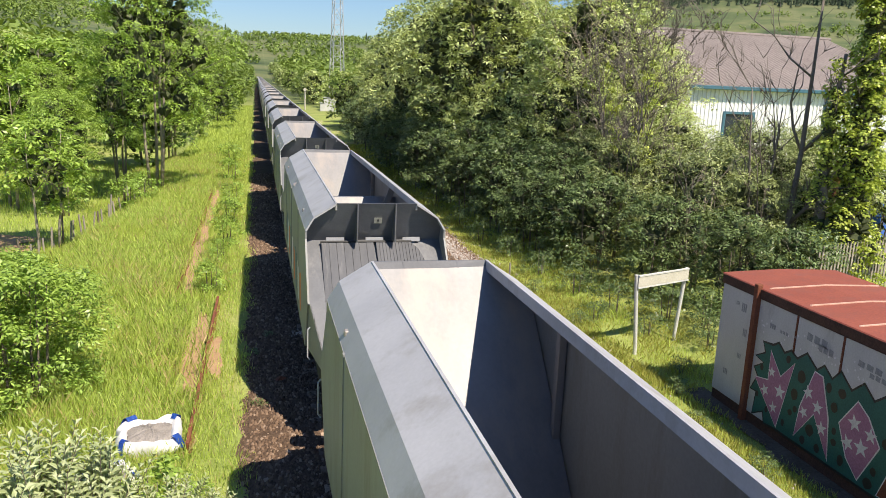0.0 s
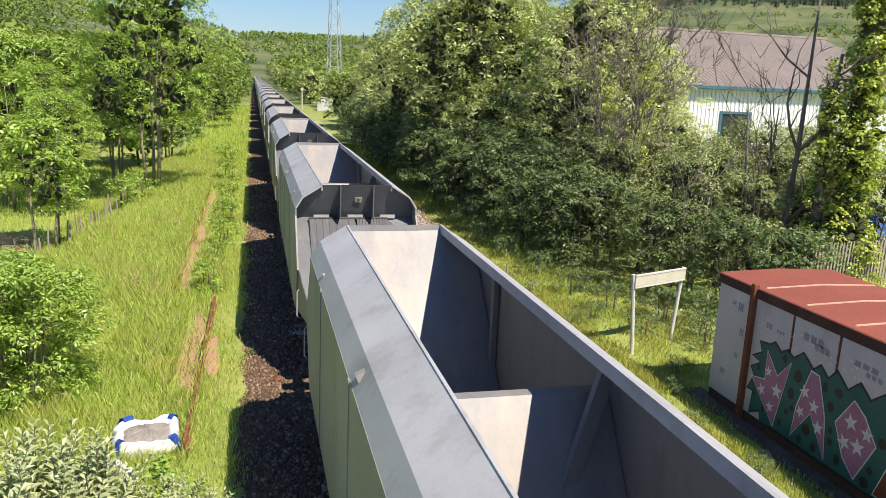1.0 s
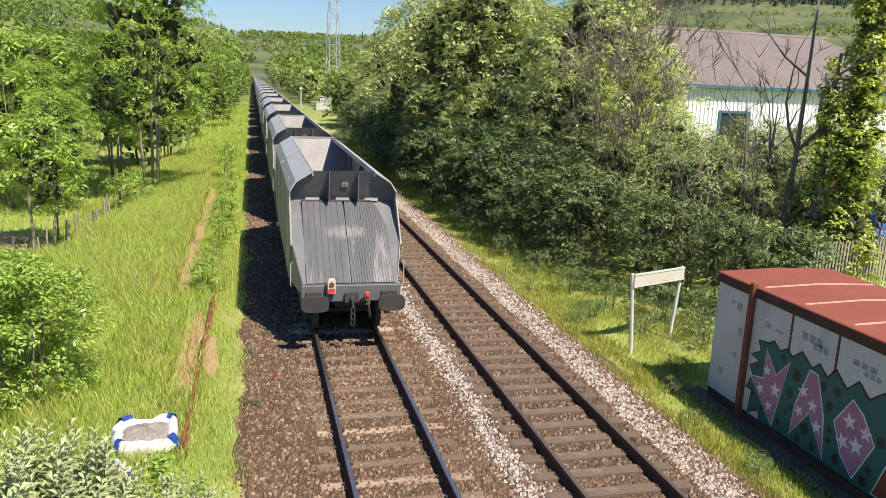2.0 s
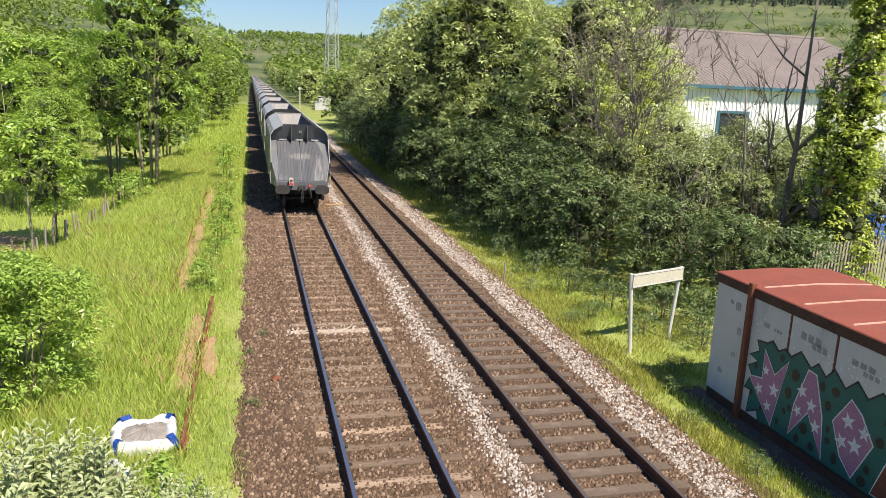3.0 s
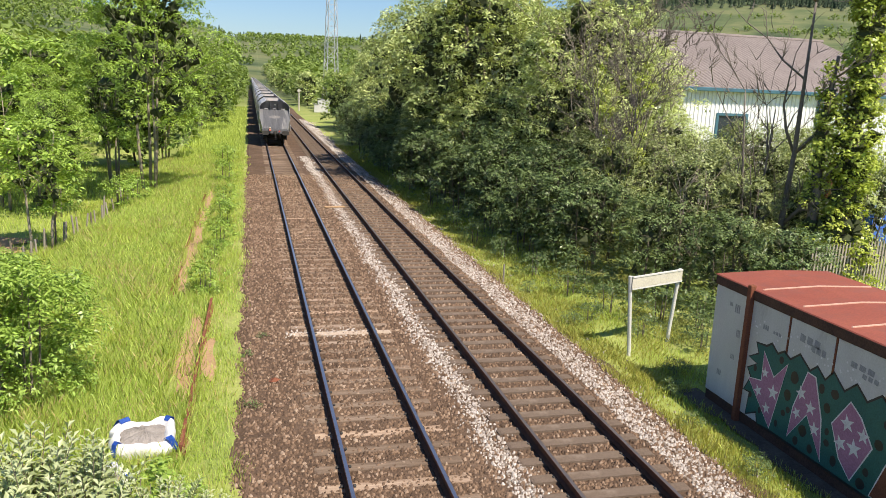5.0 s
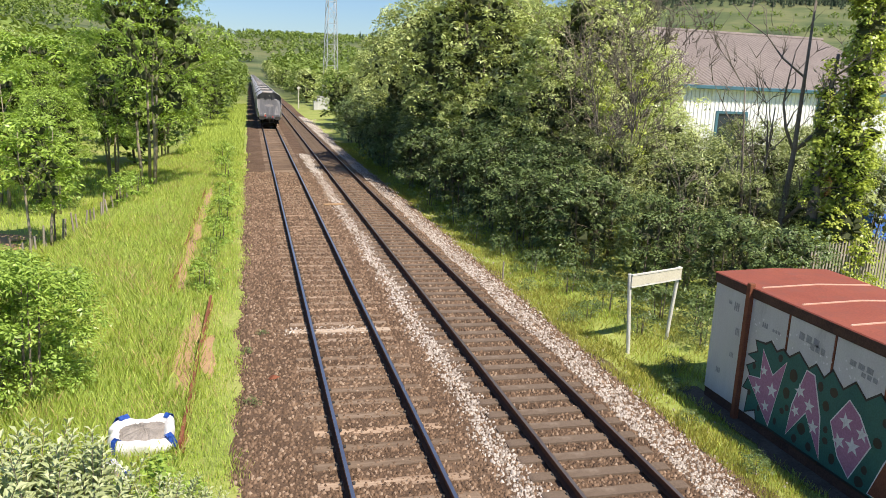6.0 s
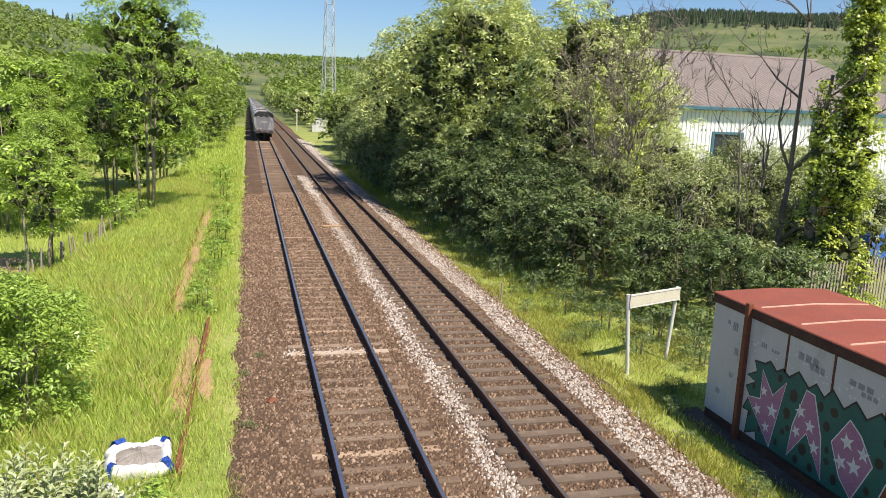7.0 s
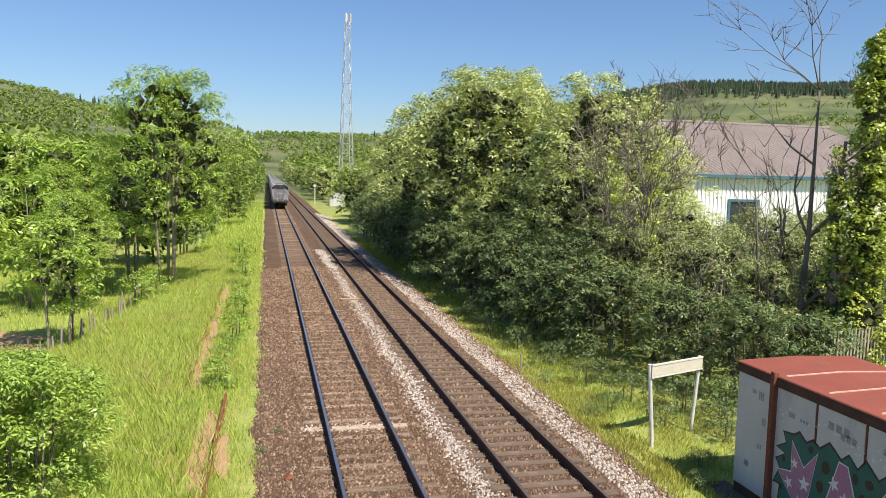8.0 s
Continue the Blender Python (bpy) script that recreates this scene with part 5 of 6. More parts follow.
# lower shrubs along the thicket's foot, its shade put into their leaf colour
shrub_a = build_tree("thicket_shrub", "green shrub at the foot of the thicket, darkened for the shade there", "shrub", 31, 3.4, 1.7, 0.105, 0.48, 430, 110, 0.38, M_LEAF_SHADE, M_BARK, 0.05, 4, place(9.6, 25.2), "thicket shrubs")
shrub_b = build_tree("thicket_shrub", "grey-green sallow shrub in the thicket", "shrub", 32, 4.6, 2.0, 0.11, 0.38, 430, 130, 0.39, M_LEAF_WILLOW_LOW, M_BARK, 0.05, 5, place(12.2, 23.6), "thicket shrubs")
spread_out(shrub_a, [(8.6, 28.6, 70, 0.95), (8.4, 32.5, 140, 1.0), (8.0, 36.5, 220, 1.05), (7.9, 41, 300, 1.15), (7.8, 46, 20, 1.25), (7.7, 51, 95, 1.25), (7.7, 56.5, 160, 1.3), (7.8, 63, 250, 1.3), (7.9, 70, 250, 1.3),
                     (8.0, 78, 40, 1.35), (9.6, 27.2, 10, 1.1), (9.9, 30.0, 80, 1.25), (9.2, 32.6, 150, 1.2), (9.4, 35.2, 210, 1.3), (9.1, 38.4, 280, 1.35), (8.9, 43.4, 340, 1.35), (8.6, 48.4, 50, 1.4), (8.5, 53.6, 120, 1.4), (8.5, 59.5, 190, 1.45), (8.6, 66, 260, 1.45), (8.6, 74, 330, 1.5), (10.6, 21.8, 120, 0.95), (11.8, 19.8, 200, 0.9), (13.0, 18.7, 280, 0.85), (10.6, 90, 10, 1.4)])
spread_out(shrub_b, [(11.2, 27.2, 50, 1.0), (14.4, 25.4, 120, 0.95), (14.0, 22.4, 190, 0.85), (16.6, 22.6, 260, 0.8), (13.8, 28.6, 330, 1.05), (16.8, 28.0, 80, 0.9), (17.8, 24.5, 150, 0.8), (20.2, 27.5, 210, 0.85),
                     (11.6, 30.2, 290, 1.05), (19.5, 31.5, 100, 0.95), (22.8, 31.0, 300, 0.95)])
spread_out(shrub_b, [(19.0, 28.6, 20, 1.08), (21.3, 29.6, 110, 1.1), (24.6, 32.4, 200, 1.1), (26.4, 33.5, 280, 1.12), (18.4, 26.2, 330, 1.0), (15.4, 27.6, 10, 1.05), (18.9, 22.4, 60, 0.95), (20.6, 24.2, 130, 1.0), (20.0, 30.8, 220, 1.16)])
# low weeds along the shaded verge, in the same shade-darkened leaf colour
weed = build_tree("bramble_bush", "low leafy bramble bush on the verge", "shrub", 33, 0.9, 0.75, 0.07, 0.5, 1000, 22, 0.26, M_LEAF_SHADE, M_BARK, 0.05, 3, place(8.2, 20.3), "verge brambles", 0)
spread_out(weed, [(9.4, 19.4, 30, 1.1), (10.2, 18.6, 80, 1.2), (9.6, 17.4, 60, 0.9), (10.8, 17.2, 130, 1.1), (7.8, 22.2, 200, 0.9), (7.5, 24.6, 250, 0.9), (7.2, 27.4, 300, 0.85), (7.0, 30.5, 10, 0.9), (8.8, 23.6, 40, 1.1), (8.2, 26.4, 140, 1.0), (11.6, 16.6, 20, 1.2), (7.0, 34, 90, 0.9), (7.0, 39, 150, 1.0), (7.2, 45, 210, 1.0), (7.2, 52, 10, 1.1), (7.2, 60, 100, 1.1)])

spread_out(weed, [(-2.2, 14.3, 10, 0.22), (-1.95, 18.4, 70, 0.2), (-2.3, 17.2, 140, 0.2), (6.6, 19.2, 0, 0.4), (7.9, 15.9, 50, 0.45), (6.9, 14.4, 90, 0.4), (6.3, 12.6, 130, 0.35), (8.3, 18.4, 20, 0.7), (7.3, 19.6, 200, 0.55), (6.5, 22.5, 260, 0.45), (6.4, 10.6, 300, 0.4)])

# trees and bushes of the grassy side
ash = build_tree("ash_tree", "tall bright green ash tree on several slim trunks", "tree", 41, 11.2, 3.6, 0.17, 0.38, 330, 230, 0.56, M_LEAF_BRIGHT, M_PALEBARK, 0.2, 4, place(-7.5, 44.5, 0, 1.0, 1.06), "verge trees")
spread_out(ash, [(-10.5, 52, 120, 0.8), (-8.2, 60, 220, 0.72), (-13.6, 47, 300, 0.62), (-11.4, 40.5, 60, 0.52)])
bright = build_tree("young_ash", "young light green tree with loose leafy sprays", "tree", 42, 5.2, 1.7, 0.2, 0.42, 300, 70, 0.46, M_LEAF_BRIGHT, M_PALEBARK, 0.3, 2, place(-10.2, 32.5, 0), "verge trees")
spread_out(bright, [(-16.0, 41.0, 200, 1.1), (-15.5, 38.5, 20, 1.2), (-14.2, 43, 280, 1.3), (-18.5, 45, 330, 1.3), (-15.5, 56, 40, 1.7), (-19.5, 60, 100, 1.8), (-24, 57, 190, 1.7), (-28, 62, 250, 1.9), (-17, 66, 310, 1.7), (-22, 50, 70, 1.5)])
bush = build_tree("leafy_bush", "dense bright green bush in long grass", "shrub", 43, 2.7, 1.3, 0.095, 0.36, 1150, 130, 0.34, M_LEAF_BRIGHT, M_BARK, 0.04, 5, place(-6.5, 15.3, 0, 1.06), "verge bushes")
spread_out(bush, [(-7.4, 16.6, 120, 0.95), (-7.9, 14.4, 200, 0.9)])
sprig = build_tree("verge_sapling", "small dark sapling beside the ballast", "shrub", 44, 1.0, 0.5, 0.08, 0.45, 1300, 26, 0.22, M_LEAF_BRIGHT, M_BARK, 0.1, 3, place(-3.5, 22.6), "verge saplings", 0)
spread_out(sprig, [(-3.3, 29, 60, 1.1), (-3.3, 33, 200, 1.2), (-3.3, 37.5, 300, 1.2), (-3.4, 26.5, 250, 0.8), (-3.6, 47, 0, 1.4), (-3.9, 54, 90, 1.6), (-8.3, 39, 90, 1.5), (-7.8, 41, 30, 1.4)])

# pale-leaved shrub close below the bridge


def build_buddleia(seed, height, spread, shoots, m):
    """Arching shoots with crossed pairs of long folded leaves, smaller towards the tip."""
    r = random.Random(seed)
    t = thing("buddleia_bush", "pale silvery-green buddleia bush with long narrow leaves", "shrub", m, "buddleia bushes")
    quads = []
    for i in range(shoots):
        a = r.uniform(0, 6.2832)
        reach = spread * math.sqrt(r.random())
        foot = Vector((0.12 * math.cos(a), 0.12 * math.sin(a), 0.0))
        end = Vector((reach * math.cos(a), reach * math.sin(a), height * r.uniform(0.62, 1.05) * (1 - 0.3 * reach / spread)))
        bow = Vector((reach * 0.35 * math.cos(a), reach * 0.35 * math.sin(a), end.z * 0.62))
        pts = [foot, bow * 0.5 + foot * 0.5, bow, bow.lerp(end, 0.55) + Vector((0, 0, 0.05)), end]
        bm = bmesh.new()
        tube(bm, pts, [0.014, 0.012, 0.009, 0.006, 0.003], 5)
        part("shoot", bm, M_BARK, t)
        span = (end - bow).length
        turn = r.uniform(0, 3.14)
        pairs = max(5, int(span / 0.06))
        for k in range(pairs):
            f = k / (pairs - 1)
            q = bow.lerp(end, f) + Vector((0, 0, 0.05 * math.sin(math.pi * f)))
            axis = (end - bow).normalized()
            side = axis.orthogonal().normalized()
            ang = turn + k * 1.5708
            side = side * math.cos(ang) + axis.cross(side) * math.sin(ang)
            size = (0.27 - 0.15 * f) * r.uniform(0.8, 1.2)
            for sg in (-1, 1):
                d = (side * sg + axis * (0.35 + 0.6 * f) + Vector((0, 0, 0.1))).normalized()
                w = d.cross(axis)
                w = w.normalized() * size * 0.17
                tip = q + d * size - Vector((0, 0, size * 0.22))
                belly = q + d * size * 0.42 + Vector((0, 0, 0.03 * size))
                lift = Vector((0, 0, size * 0.06))
                quads.append([q, belly + w + lift, tip, belly])
                quads.append([q, belly, tip, belly - w + lift])
    crown = new("foliage", quads_mesh("foliage", np.array([[list(v) for v in q] for q in quads]), M_LEAF_PALE))
    crown.parent = t
    return t


for k, (bx, by, bt, bs) in enumerate(((-4.45, 8.1, 0, 1.04), (-3.9, 8.35, 70, 0.9), (-4.95, 7.7, 250, 1.12), (-3.2, 8.4, 160, 0.72), (-2.75, 8.5, 20, 0.62), (-4.2, 7.5, 300, 0.95))):
    build_buddleia(200 + k, 2.95, 0.8, 58, place(bx, by, bt, bs))
nettle = build_tree("nettle_bush", "fresh green leafy weed clump beside the bulk bag", "shrub", 46, 1.35, 0.5, 0.09, 0.6, 900, 34, 0.2, M_LEAF_BRIGHT, M_BARK, 0.25, 4, place(-3.5, 9.9, 0, 0.9), "weed clumps", 0)
spread_out(nettle, [(-3.85, 9.9, 110, 0.8), (-3.15, 9.7, 220, 0.8), (-2.95, 10.4, 40, 0.5)])

# woodland to both sides, further off
far_a = build_tree("woodland_tree", "broad mid-green woodland tree", "tree", 51, 9.0, 4.2, 0.52, 0.6, 24, 90, 0.95, M_LEAF_FAR, M_BARK, 0.06, 2, place(-17, 60, 0), "woodland trees", 0)
far_b = build_tree("woodland_tree", "rounded olive-green woodland tree", "tree", 52, 8.0, 4.0, 0.57, 0.6, 24, 90, 0.95, M_LEAF_WILLOW, M_BARK, 0.04, 2, place(14, 104, 0), "woodland trees", 0)
wr = random.Random(77)
for i in range(34):
    x, y = -14 - 44 * wr.random(), 70 + 115 * wr.random()
    copy_thing(far_a if i % 3 else far_b, place(x, y, wr.uniform(0, 360), wr.uniform(0.75, 1.1)))
for i in range(40):
    y = 62 + i * 13 + wr.uniform(-4, 4)
    copy_thing(far_a, place((-6.0 if y > 90 else -7.4) - wr.uniform(0, 3), y, wr.uniform(0, 360), wr.uniform(0.65, 0.95)))
for i in range(42):
    y = 100 + i * 12 + wr.uniform(-4, 4)
    copy_thing(far_b if i % 2 else far_a, place((14.8 if 125 < y < 175 else 10.6) + wr.uniform(-0.6, 3.0), y, wr.uniform(0, 360), wr.uniform(0.65, 1.0)))
for i in range(12):
    copy_thing(far_b if i % 2 else far_a, place(22 + 50 * wr.random(), 110 + 200 * wr.random(), wr.uniform(0, 360), wr.uniform(0.75, 1.05)))


def build_far_woods():
    """Woods and hedges on the far hills, as many small leafy masses."""
    r = random.Random(5)
    broad, fir = [], []
    tries = 0
    while len(broad) < 3600 and tries < 60000:
        tries += 1
        az = math.radians(r.uniform(-30, 42))
        d = 180 + 1450 * r.random() ** 0.8
        x, y = -2.2 + d * math.sin(az), d * math.cos(az)
        if -10 < x < 16 and y < 640:
            continue
        patch = noise.noise(Vector((x * 0.006, y * 0.006, 3.0)))
        hgt = gz(x, y)
        dense = d < 520 or patch > 0.02
        if math.degrees(az) > 22 and d > 520:
            if d > 1080:
                fir.append((x, y, hgt, r.uniform(9, 15)))
            elif patch > 0.22:
                broad.append((x, y, hgt, r.uniform(5, 9)))
            continue
        if d > 1250 and patch < -0.05 and r.random() < 0.12:
            fir.append((x, y, hgt, r.uniform(7, 14)))
        if dense:
            broad.append((x, y, hgt, r.uniform(6, 10)))
    for _ in range(700):
        az, d = math.radians(r.uniform(-6, 12)), r.uniform(420, 950)
        x, y = -2.2 + d * math.sin(az), d * math.cos(az)
        if not -10 < x < 16:
            broad.append((x, y, gz(x, y), r.uniform(6, 10)))
    for _ in range(900):
        x, y = (r.uniform(16, 110) if r.random() < 0.65 else r.uniform(-90, -11)), r.uniform(180, 720)
        broad.append((x, y, gz(x, y), r.uniform(6, 10)))
    for _ in range(260):
        az, d = math.radians(r.uniform(20, 44)), r.choice((640, 760, 900, 905, 1010)) + r.uniform(-9, 9)
        x, y = -2.2 + d * math.sin(az), d * math.cos(az)
        broad.append((x, y, gz(x, y), r.uniform(4, 8)))
    for _ in range(3000):
        az, d = math.radians(r.uniform(20, 44)), r.uniform(1120, 1640)
        x, y = -2.2 + d * math.sin(az), d * math.cos(az)
        fir.append((x, y, gz(x, y), r.uniform(7, 15)))
    cl = [(x + r.uniform(-2, 2), y + r.uniform(-2, 2), z + h * f, h * 0.38) for x, y, z, h in broad for f in (0.35, 0.62)]
    c = np.array(cl)
    n = 11
    dirs = rng.normal(0, 1, (len(c), n, 3))
    dirs /= np.linalg.norm(dirs, axis=2, keepdims=True)
    cen = c[:, None, :3] + dirs * c[:, None, 3:4] * rng.uniform(0.6, 1.05, (len(c), n, 1))
    nm = (dirs + np.array([0, 0, 0.4]) + rng.normal(0, 0.3, dirs.shape)).reshape(-1, 3)
    nm /= np.linalg.norm(nm, axis=1, keepdims=True)
    ln = np.repeat(c[:, 3] * 0.75, n) * rng.uniform(0.7, 1.3, len(c) * n)
    qs = leaf_quads(cen.reshape(-1, 3), nm, ln, ln * 0.8)
    tagged(new("far_woods", quads_mesh("far_woods", qs, M_LEAF_FAR)), "distant broadleaf woods and hedges on the hills", "woodland", kind="stuff")
    verts, faces = [], []
    for x, y, z, h in fir:
        w = h * 0.2
        for lv, (zz, ww) in enumerate(((0.05, 1.0), (0.4, 0.75), (0.7, 0.45))):
            o = len(verts)
            for s in range(5):
                a = 1.2566 * s + lv
                verts.append((x + w * ww * math.cos(a), y + w * ww * math.sin(a), z + h * zz))
            verts.append((x, y, z + h * (zz + 0.45 if lv < 2 else 1.0)))
            faces += [(o + s, o + (s + 1) % 5, o + 5) for s in range(5)]
    tagged(new("far_conifers", mesh_of("far_conifers", verts, faces, M_LEAF_FIR)), "dark conifer plantation along the hilltop", "woodland", kind="stuff")


build_far_woods()


def bare_branches(bm, start, direction, length, radius, depth, r, split=None):
    """A crooked limb with its side limbs; with split, the first side limbs become parts of their own."""
    pts, rad = [start], [radius]
    d = direction.normalized()
    p = start.copy()
    steps = 4
    bend = 0.035 if split else 0.2 if depth > 2 else 0.42
    for k in range(steps):
        d = (d + Vector((r.uniform(-bend, bend), r.uniform(-bend, bend), r.uniform(-0.12, 0.22)))).normalized()
        p = p + d * length / steps
        pts.append(p.copy())
        rad.append(radius * (1 - 0.75 * (k + 1) / steps))
    tube(bm, pts, rad, 6 if depth > 2 else 4 if depth > 0 else 3)
    if depth == 0:
        return
    for k in range(r.randint(7, 9) if split else r.randint(4, 6) if depth > 1 else r.randint(3, 4)):
        i = r.randint(1, steps)
        a = r.uniform(0, 6.2832)
        side = d.orthogonal().normalized()
        side = side * math.cos(a) + d.cross(side) * math.sin(a)
        limb = bmesh.new() if split else bm
        bare_branches(limb, pts[i], d * r.uniform(0.6, 1.0) + side * r.uniform(0.5, 0.95) + Vector((0, 0, 0.25)), length * r.uniform(0.3, 0.55), max(rad[i] * 0.66, 0.014), depth - 1, r)
        if split:
            part("branch", limb, split[1], split[0], smooth=True)


def bare_tree(label, x, y, height, seed, mat, stems=1, depth=3, ivy=0, ivy_h=0.6, spread=0.1):
    r = random.Random(seed)
    t = thing("bare_tree", label, "tree", pose(x, y, gz(x, y)), "bare trees")
    axes = []
    for s in range(stems):
        a = 6.2832 * s / stems + r.uniform(0, 2)
        d = Vector((spread * math.cos(a), spread * math.sin(a), 1))
        st = Vector((0.15 * math.cos(a) * (stems > 1), 0.15 * math.sin(a) * (stems > 1), -0.2))
        bm = bmesh.new()
        bare_branches(bm, st, d, height * r.uniform(0.72, 0.85) * (0.86 if depth > 3 else 1), 0.0085 * height / math.sqrt(stems) + 0.025, depth, r, (t, mat))
        part("trunk", bm, mat, t, "crooked bare trunk", True)
        axes.append((st, d))
    if ivy:
        cl = []
        for k in range(ivy):
            st, d = r.choice(axes)
            h = height * ivy_h * r.random() ** 0.8
            w = 0.34 * (1 - 0.5 * h / height)
            p = st + d * h
            cl.append((p.x + r.uniform(-w, w), p.y + r.uniform(-w, w), p.z, r.uniform(0.14, 0.34)))
        o = new("ivy", quads_mesh("ivy", clump_leaves(cl, 1000, 0.09, 0.8, 0.3), M_LEAF_IVY))
        o.parent = t
        tagged(o, "bright green ivy wrapping the trunk")


bare_tree("tall bare grey tree with ivy-covered stems", 12.6, 28.4, 10.3, 61, M_DEADWOOD, 3, 4, 60, 0.75, 0.16)
bare_tree("dead leafless tree before the white shed", 15.35, 22.3, 13.2, 62, M_DEADWOOD, 1, 3, 0, 0.5, 0.02)
bare_tree("slim leafless tree rising from the shrubs", 14.5, 22.6, 8.4, 63, M_DEADWOOD, 2, 3, 0, 0.7, 0.1)
bare_tree("pale twiggy sallow losing its leaves", 13.0, 31.5, 8.2, 64, M_PALEBARK, 5, 3, 0, 0.5, 0.3)
bare_tree("thin pale dead sapling among the shrubs", 12.0, 22.4, 4.6, 65, M_PALEBARK, 3, 2, 0, 0.5, 0.08)


def ivy_column(x, y, height, wide, count, seed, label):
    r = random.Random(seed)
    t = thing("ivy_tree", label, "tree", pose(x, y, gz(x, y)), "ivy trees")
    bm = bmesh.new()
    pts = [Vector((0, 0, -0.2)), Vector((0.1, 0.05, height * 0.35)), Vector((0.0, 0.1, height * 0.7)), Vector((0.15, 0, height))]
    tube(bm, pts, [0.22, 0.18, 0.12, 0.05], 8)
    part("trunk", bm, M_DEADWOOD, t, "dead grey trunk", True)
    for k in range(7):
        h = r.uniform(0.35, 0.95) * height
        bm = bmesh.new()
        bare_branches(bm, Vector((0.05, 0.05, h)), Vector((r.uniform(-1, 1), r.uniform(-1, 1), 0.6)), r.uniform(1.0, 2.2), 0.04, 2, r)
        part("branch", bm, M_DEADWOOD, t, smooth=True)
    cl = []
    for k in range(count):
        f = r.random()
        w = wide * (1 - 0.72 * f) * (0.8 + 0.3 * math.sin(f * 17))
        a = r.uniform(0, 6.2832)
        cl.append((w * math.cos(a) * math.sqrt(r.random()), w * math.sin(a) * math.sqrt(r.random()), f * height * 0.97, r.uniform(0.2, 0.42)))
    o = new("ivy", quads_mesh("ivy", clump_leaves(cl, 800, 0.095, 0.8, 0.5), M_LEAF_IVY))
    o.parent = t
    # The same added dark core, for shade within the ivy.
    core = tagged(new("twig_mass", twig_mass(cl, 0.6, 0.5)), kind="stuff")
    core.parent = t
    tagged(o, "thick bright green ivy cloak")


ivy_column(16.6, 20.9, 11.6, 1.45, 430, 71, "dead tree wholly cloaked in bright ivy")
ivy_column(15.75, 21.3, 7.9, 0.42, 56, 72, "slim trunk wrapped in bright ivy")


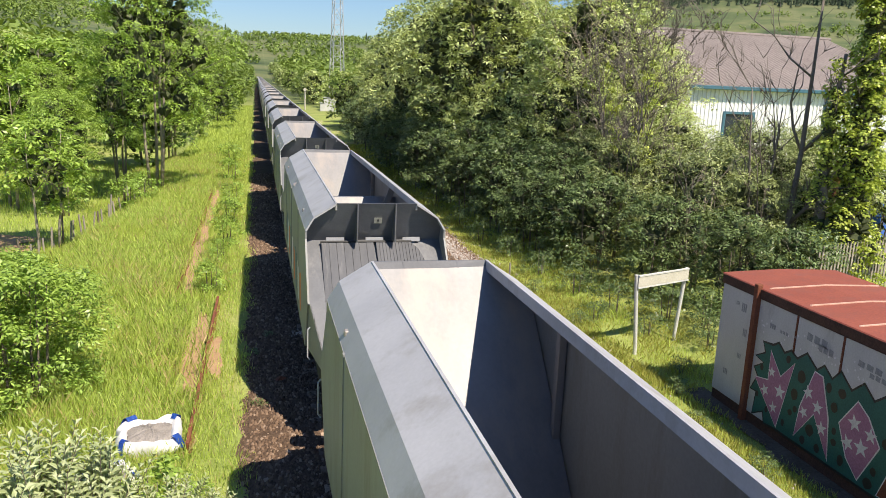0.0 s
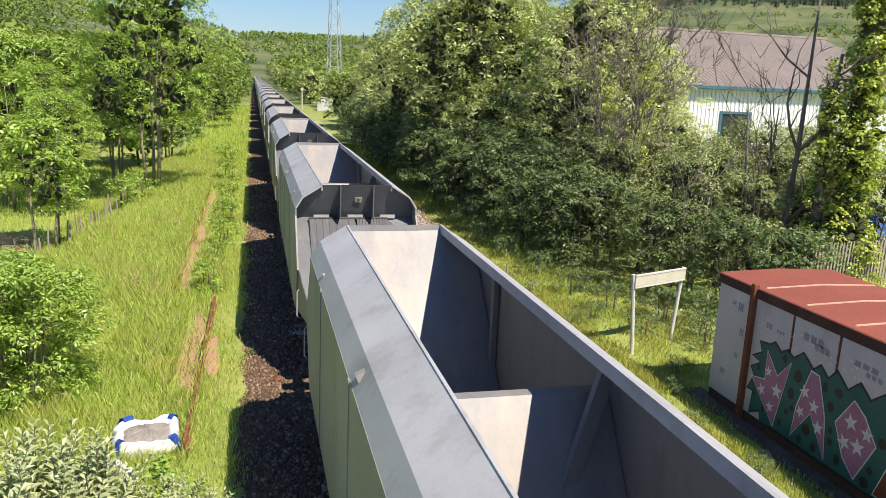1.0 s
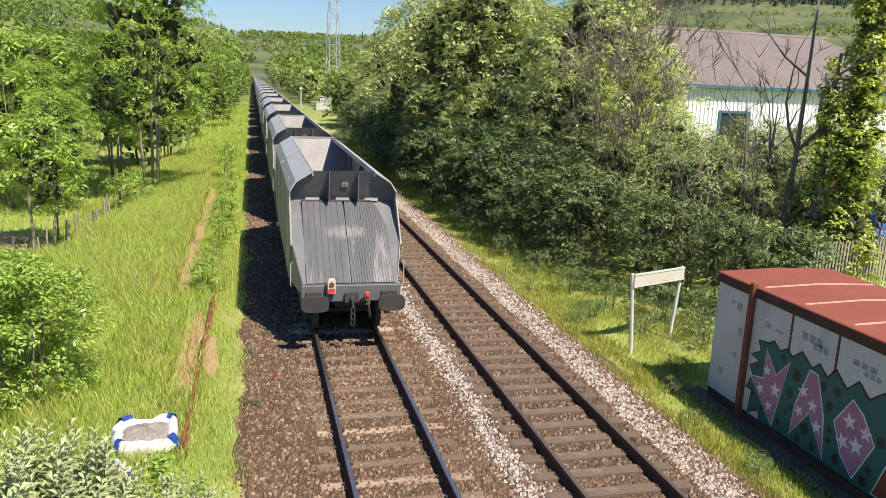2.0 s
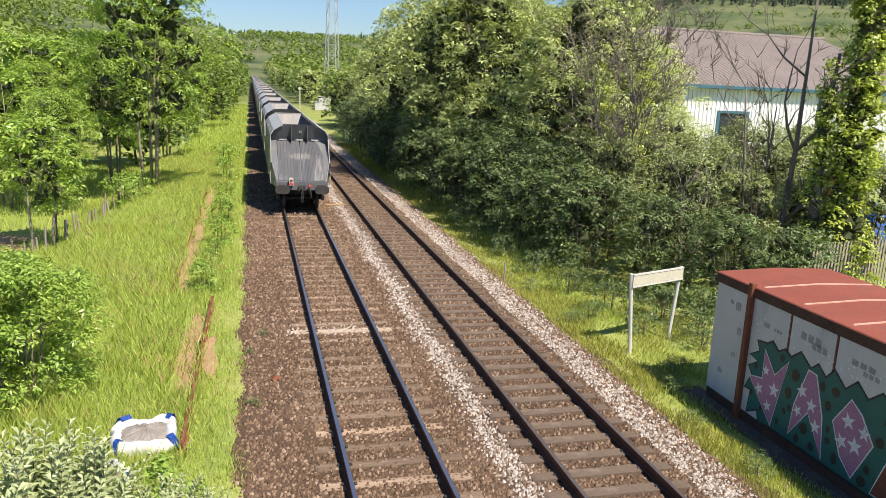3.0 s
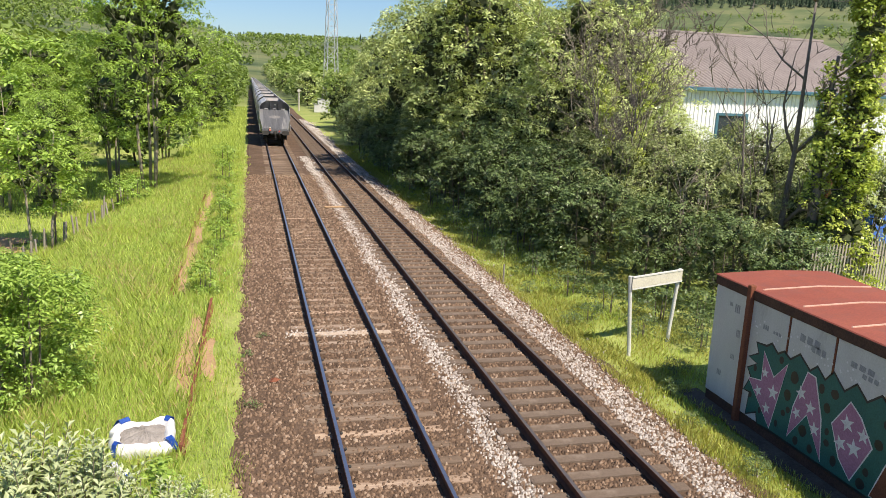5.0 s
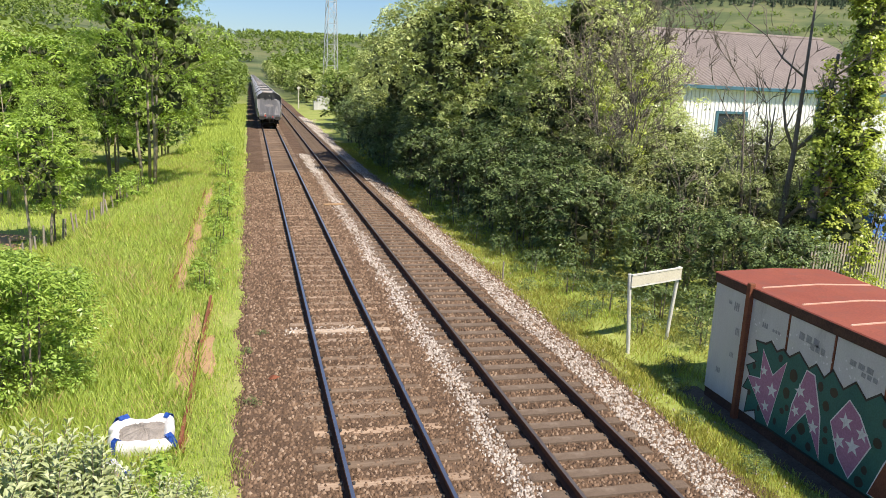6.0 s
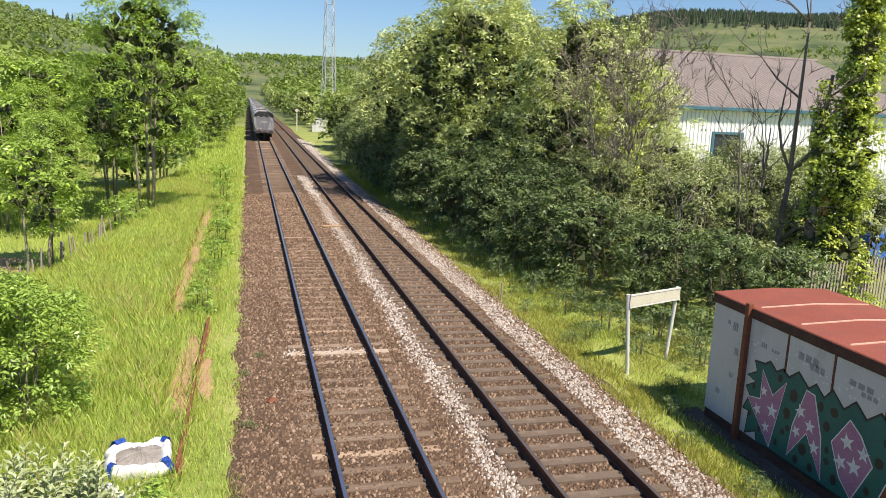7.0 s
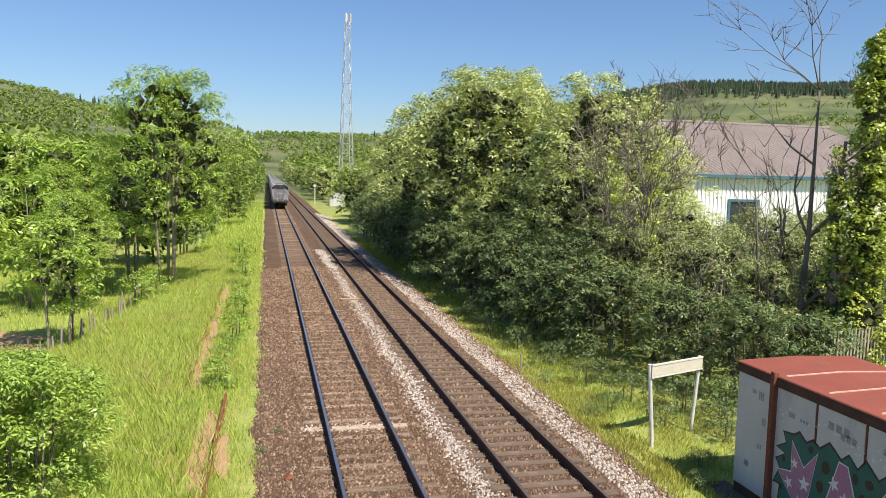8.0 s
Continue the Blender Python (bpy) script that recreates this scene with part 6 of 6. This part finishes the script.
def build_grass():
    def blades(name, x, y, h, w, mat, label, lean=0.24):
        n = len(x)
        z = ground_z(x, y) - 0.02
        a = rng.uniform(0, 6.283, n)
        s = np.stack([np.cos(a), np.sin(a), np.zeros(n)], -1) * w[:, None]
        base = np.stack([x, y, z], -1)
        tip = base + np.stack([rng.normal(0, lean, n) * h, rng.normal(0, lean, n) * h, h], -1)
        midp = base * 0.45 + tip * 0.55 + np.stack([np.zeros(n), np.zeros(n), h * 0.12], -1)
        q = np.stack([base - s, base + s, midp + s * 0.7, tip], 1)
        tagged(new(name, quads_mesh(name, q, mat)), label, "grass", kind="stuff")

    def keep_off(x, y):
        path = (np.abs(x + 4.22 - 0.06 * np.sin(y * 1.7)) < 0.21 + 0.05 * rng.normal(0, 1, len(x))) & (y > 22.5) & (y < 43) & (rng.uniform(0, 1, len(x)) < 0.93)
        soil = (((np.abs(x + 3.62) < 0.24) & (y > 15.0) & (y < 20.2)) | ((np.abs(x + 3.13) < 0.16) & (y > 16) & (y < 18.4))) & (rng.uniform(0, 1, len(x)) < 0.85)
        bag = (np.hypot(x + 4.1, y - 13.1) < 0.62) | (np.hypot(x + 4.85, y - 11.9) < 0.5)
        return ~(path | soil | bag)
    n = 260000
    y = 6.5 + 55 * rng.uniform(0, 1, n) ** 1.5
    x = -2.2 - 8.3 * rng.uniform(0, 1, n)
    patch = np.sin(x * 1.3 + 0.8 * np.sin(y * 0.5)) * np.sin(y * 0.7 + x) 
    edge = -2.6 + 0.2 * np.sin(y * 0.9) * np.sin(y * 0.37 + 1) + 0.14 * np.sin(y * 2.7 + 1) + rng.normal(0, 0.16, n)
    k = keep_off(x, y) & (x < edge) & ((x < -2.9) | (rng.uniform(0, 1, n) < 0.75))
    x, y, patch = x[k], y[k], patch[k]
    h = rng.uniform(0.15, 0.42, len(x)) * (1 + 0.3 * patch) * np.where(x > -3.3, 0.6, 1.0)
    w = rng.uniform(0.002, 0.0042, len(x)) * (1 + y / 16)
    dry = rng.uniform(0, 1, len(x)) < 0.1 + 0.12 * (patch > 0.55)
    blades("verge_grass", x[~dry], y[~dry], h[~dry], w[~dry], M_GRASS, "long bright green verge grass")
    blades("dry_verge_grass", x[dry], y[dry], h[dry], w[dry], M_DRYGRASS, "dry straw-coloured grass stems")
    n = 36000
    my, mx = 26 + 36 * rng.uniform(0, 1, n) ** 1.2, -10.2 - 17 * rng.uniform(0, 1, n)
    off_sand = ~((mx < -11.2) & (mx > -17.8) & (my > 31.2) & (my < 36.2)) | (rng.uniform(0, 1, n) < 0.12)
    mx, my = mx[off_sand], my[off_sand]
    blades("meadow_grass", mx, my, rng.uniform(0.12, 0.35, len(mx)), rng.uniform(0.008, 0.02, len(mx)), M_GRASS, "light green meadow grass beyond the fence")
    n = 20000
    fy = 60 + 90 * rng.uniform(0, 1, n) ** 1.4
    fx = -2.7 - 5.0 * rng.uniform(0, 1, n)
    blades("far_verge_grass", fx, fy, rng.uniform(0.25, 0.6, n), rng.uniform(0.02, 0.045, n), M_GRASS, "long green verge grass further along the line")
    n = 90000
    y = 6.0 + 70 * rng.uniform(0, 1, n) ** 1.6
    x = D + 2.35 + np.abs(rng.normal(0, 1.0, n)) * 1.6
    k = (x < 11.5) & ~((x > CX0 - 0.3) & (y < CY1 + 0.3)) & ((np.sin(x * 3 + 1.3 * np.sin(y * 1.1)) * np.sin(y * 1.7 + x) > -0.55) | (rng.uniform(0, 1, n) < 0.35))
    x, y = x[k], y[k]
    h = rng.uniform(0.05, 0.2, len(x)) * (1 + 0.5 * np.sin(x * 2 + y) * np.sin(y * 0.9))
    w = rng.uniform(0.003, 0.006, len(x)) * (1 + y / 20)
    sel = rng.uniform(0, 1, len(x)) < np.clip(1.25 - (x - D - 2.0) * 0.4, 0.15, 0.9)
    m = 34000
    gx, gy = 6.0 + 5.0 * rng.uniform(0, 1, m), 14.8 + 16 * rng.uniform(0, 1, m) ** 1.3
    lump = np.sin(gx * 3.1 + 2 * np.sin(gy * 1.3)) * np.sin(gy * 2.3 + gx)
    kk = lump > rng.uniform(-0.6, 0.9, m)
    gx, gy = gx[kk], gy[kk]
    blades("rank_verge_grass", gx, gy, rng.uniform(0.06, 0.24, len(gx)), rng.uniform(0.004, 0.008, len(gx)), M_YELLOWGRASS, "rank leafy grass and weeds round the sign", 0.45)
    blades("yellow_verge_grass", x[sel], y[sel], h[sel], w[sel], M_YELLOWGRASS, "short yellowing grass along the ballast")
    blades("shaded_verge_grass", x[~sel], y[~sel], h[~sel], w[~sel], M_GRASS, "green grass below the thicket")


build_grass()

# ---- what moves ----


def motions():
    for i, w in enumerate(TRAIN):
        rows = []
        for k in range(17):
            t = k * 0.5
            rows.append((t, pose(0, tail_at(t) + i * WAGON, 0)))
        walk(w, rows)
    for ws in [o for o in TRAIN[0].children if o.name.startswith("wheelset")]:
        spot = ws.location.copy()
        rows = []
        n = 240
        for k in range(n + 1):
            t = k / 30
            rows.append((t, pose(spot.x, spot.y, spot.z, -math.degrees((tail_at(t) - tail_at(0)) / 0.46))))
        walk(ws, rows)


motions()
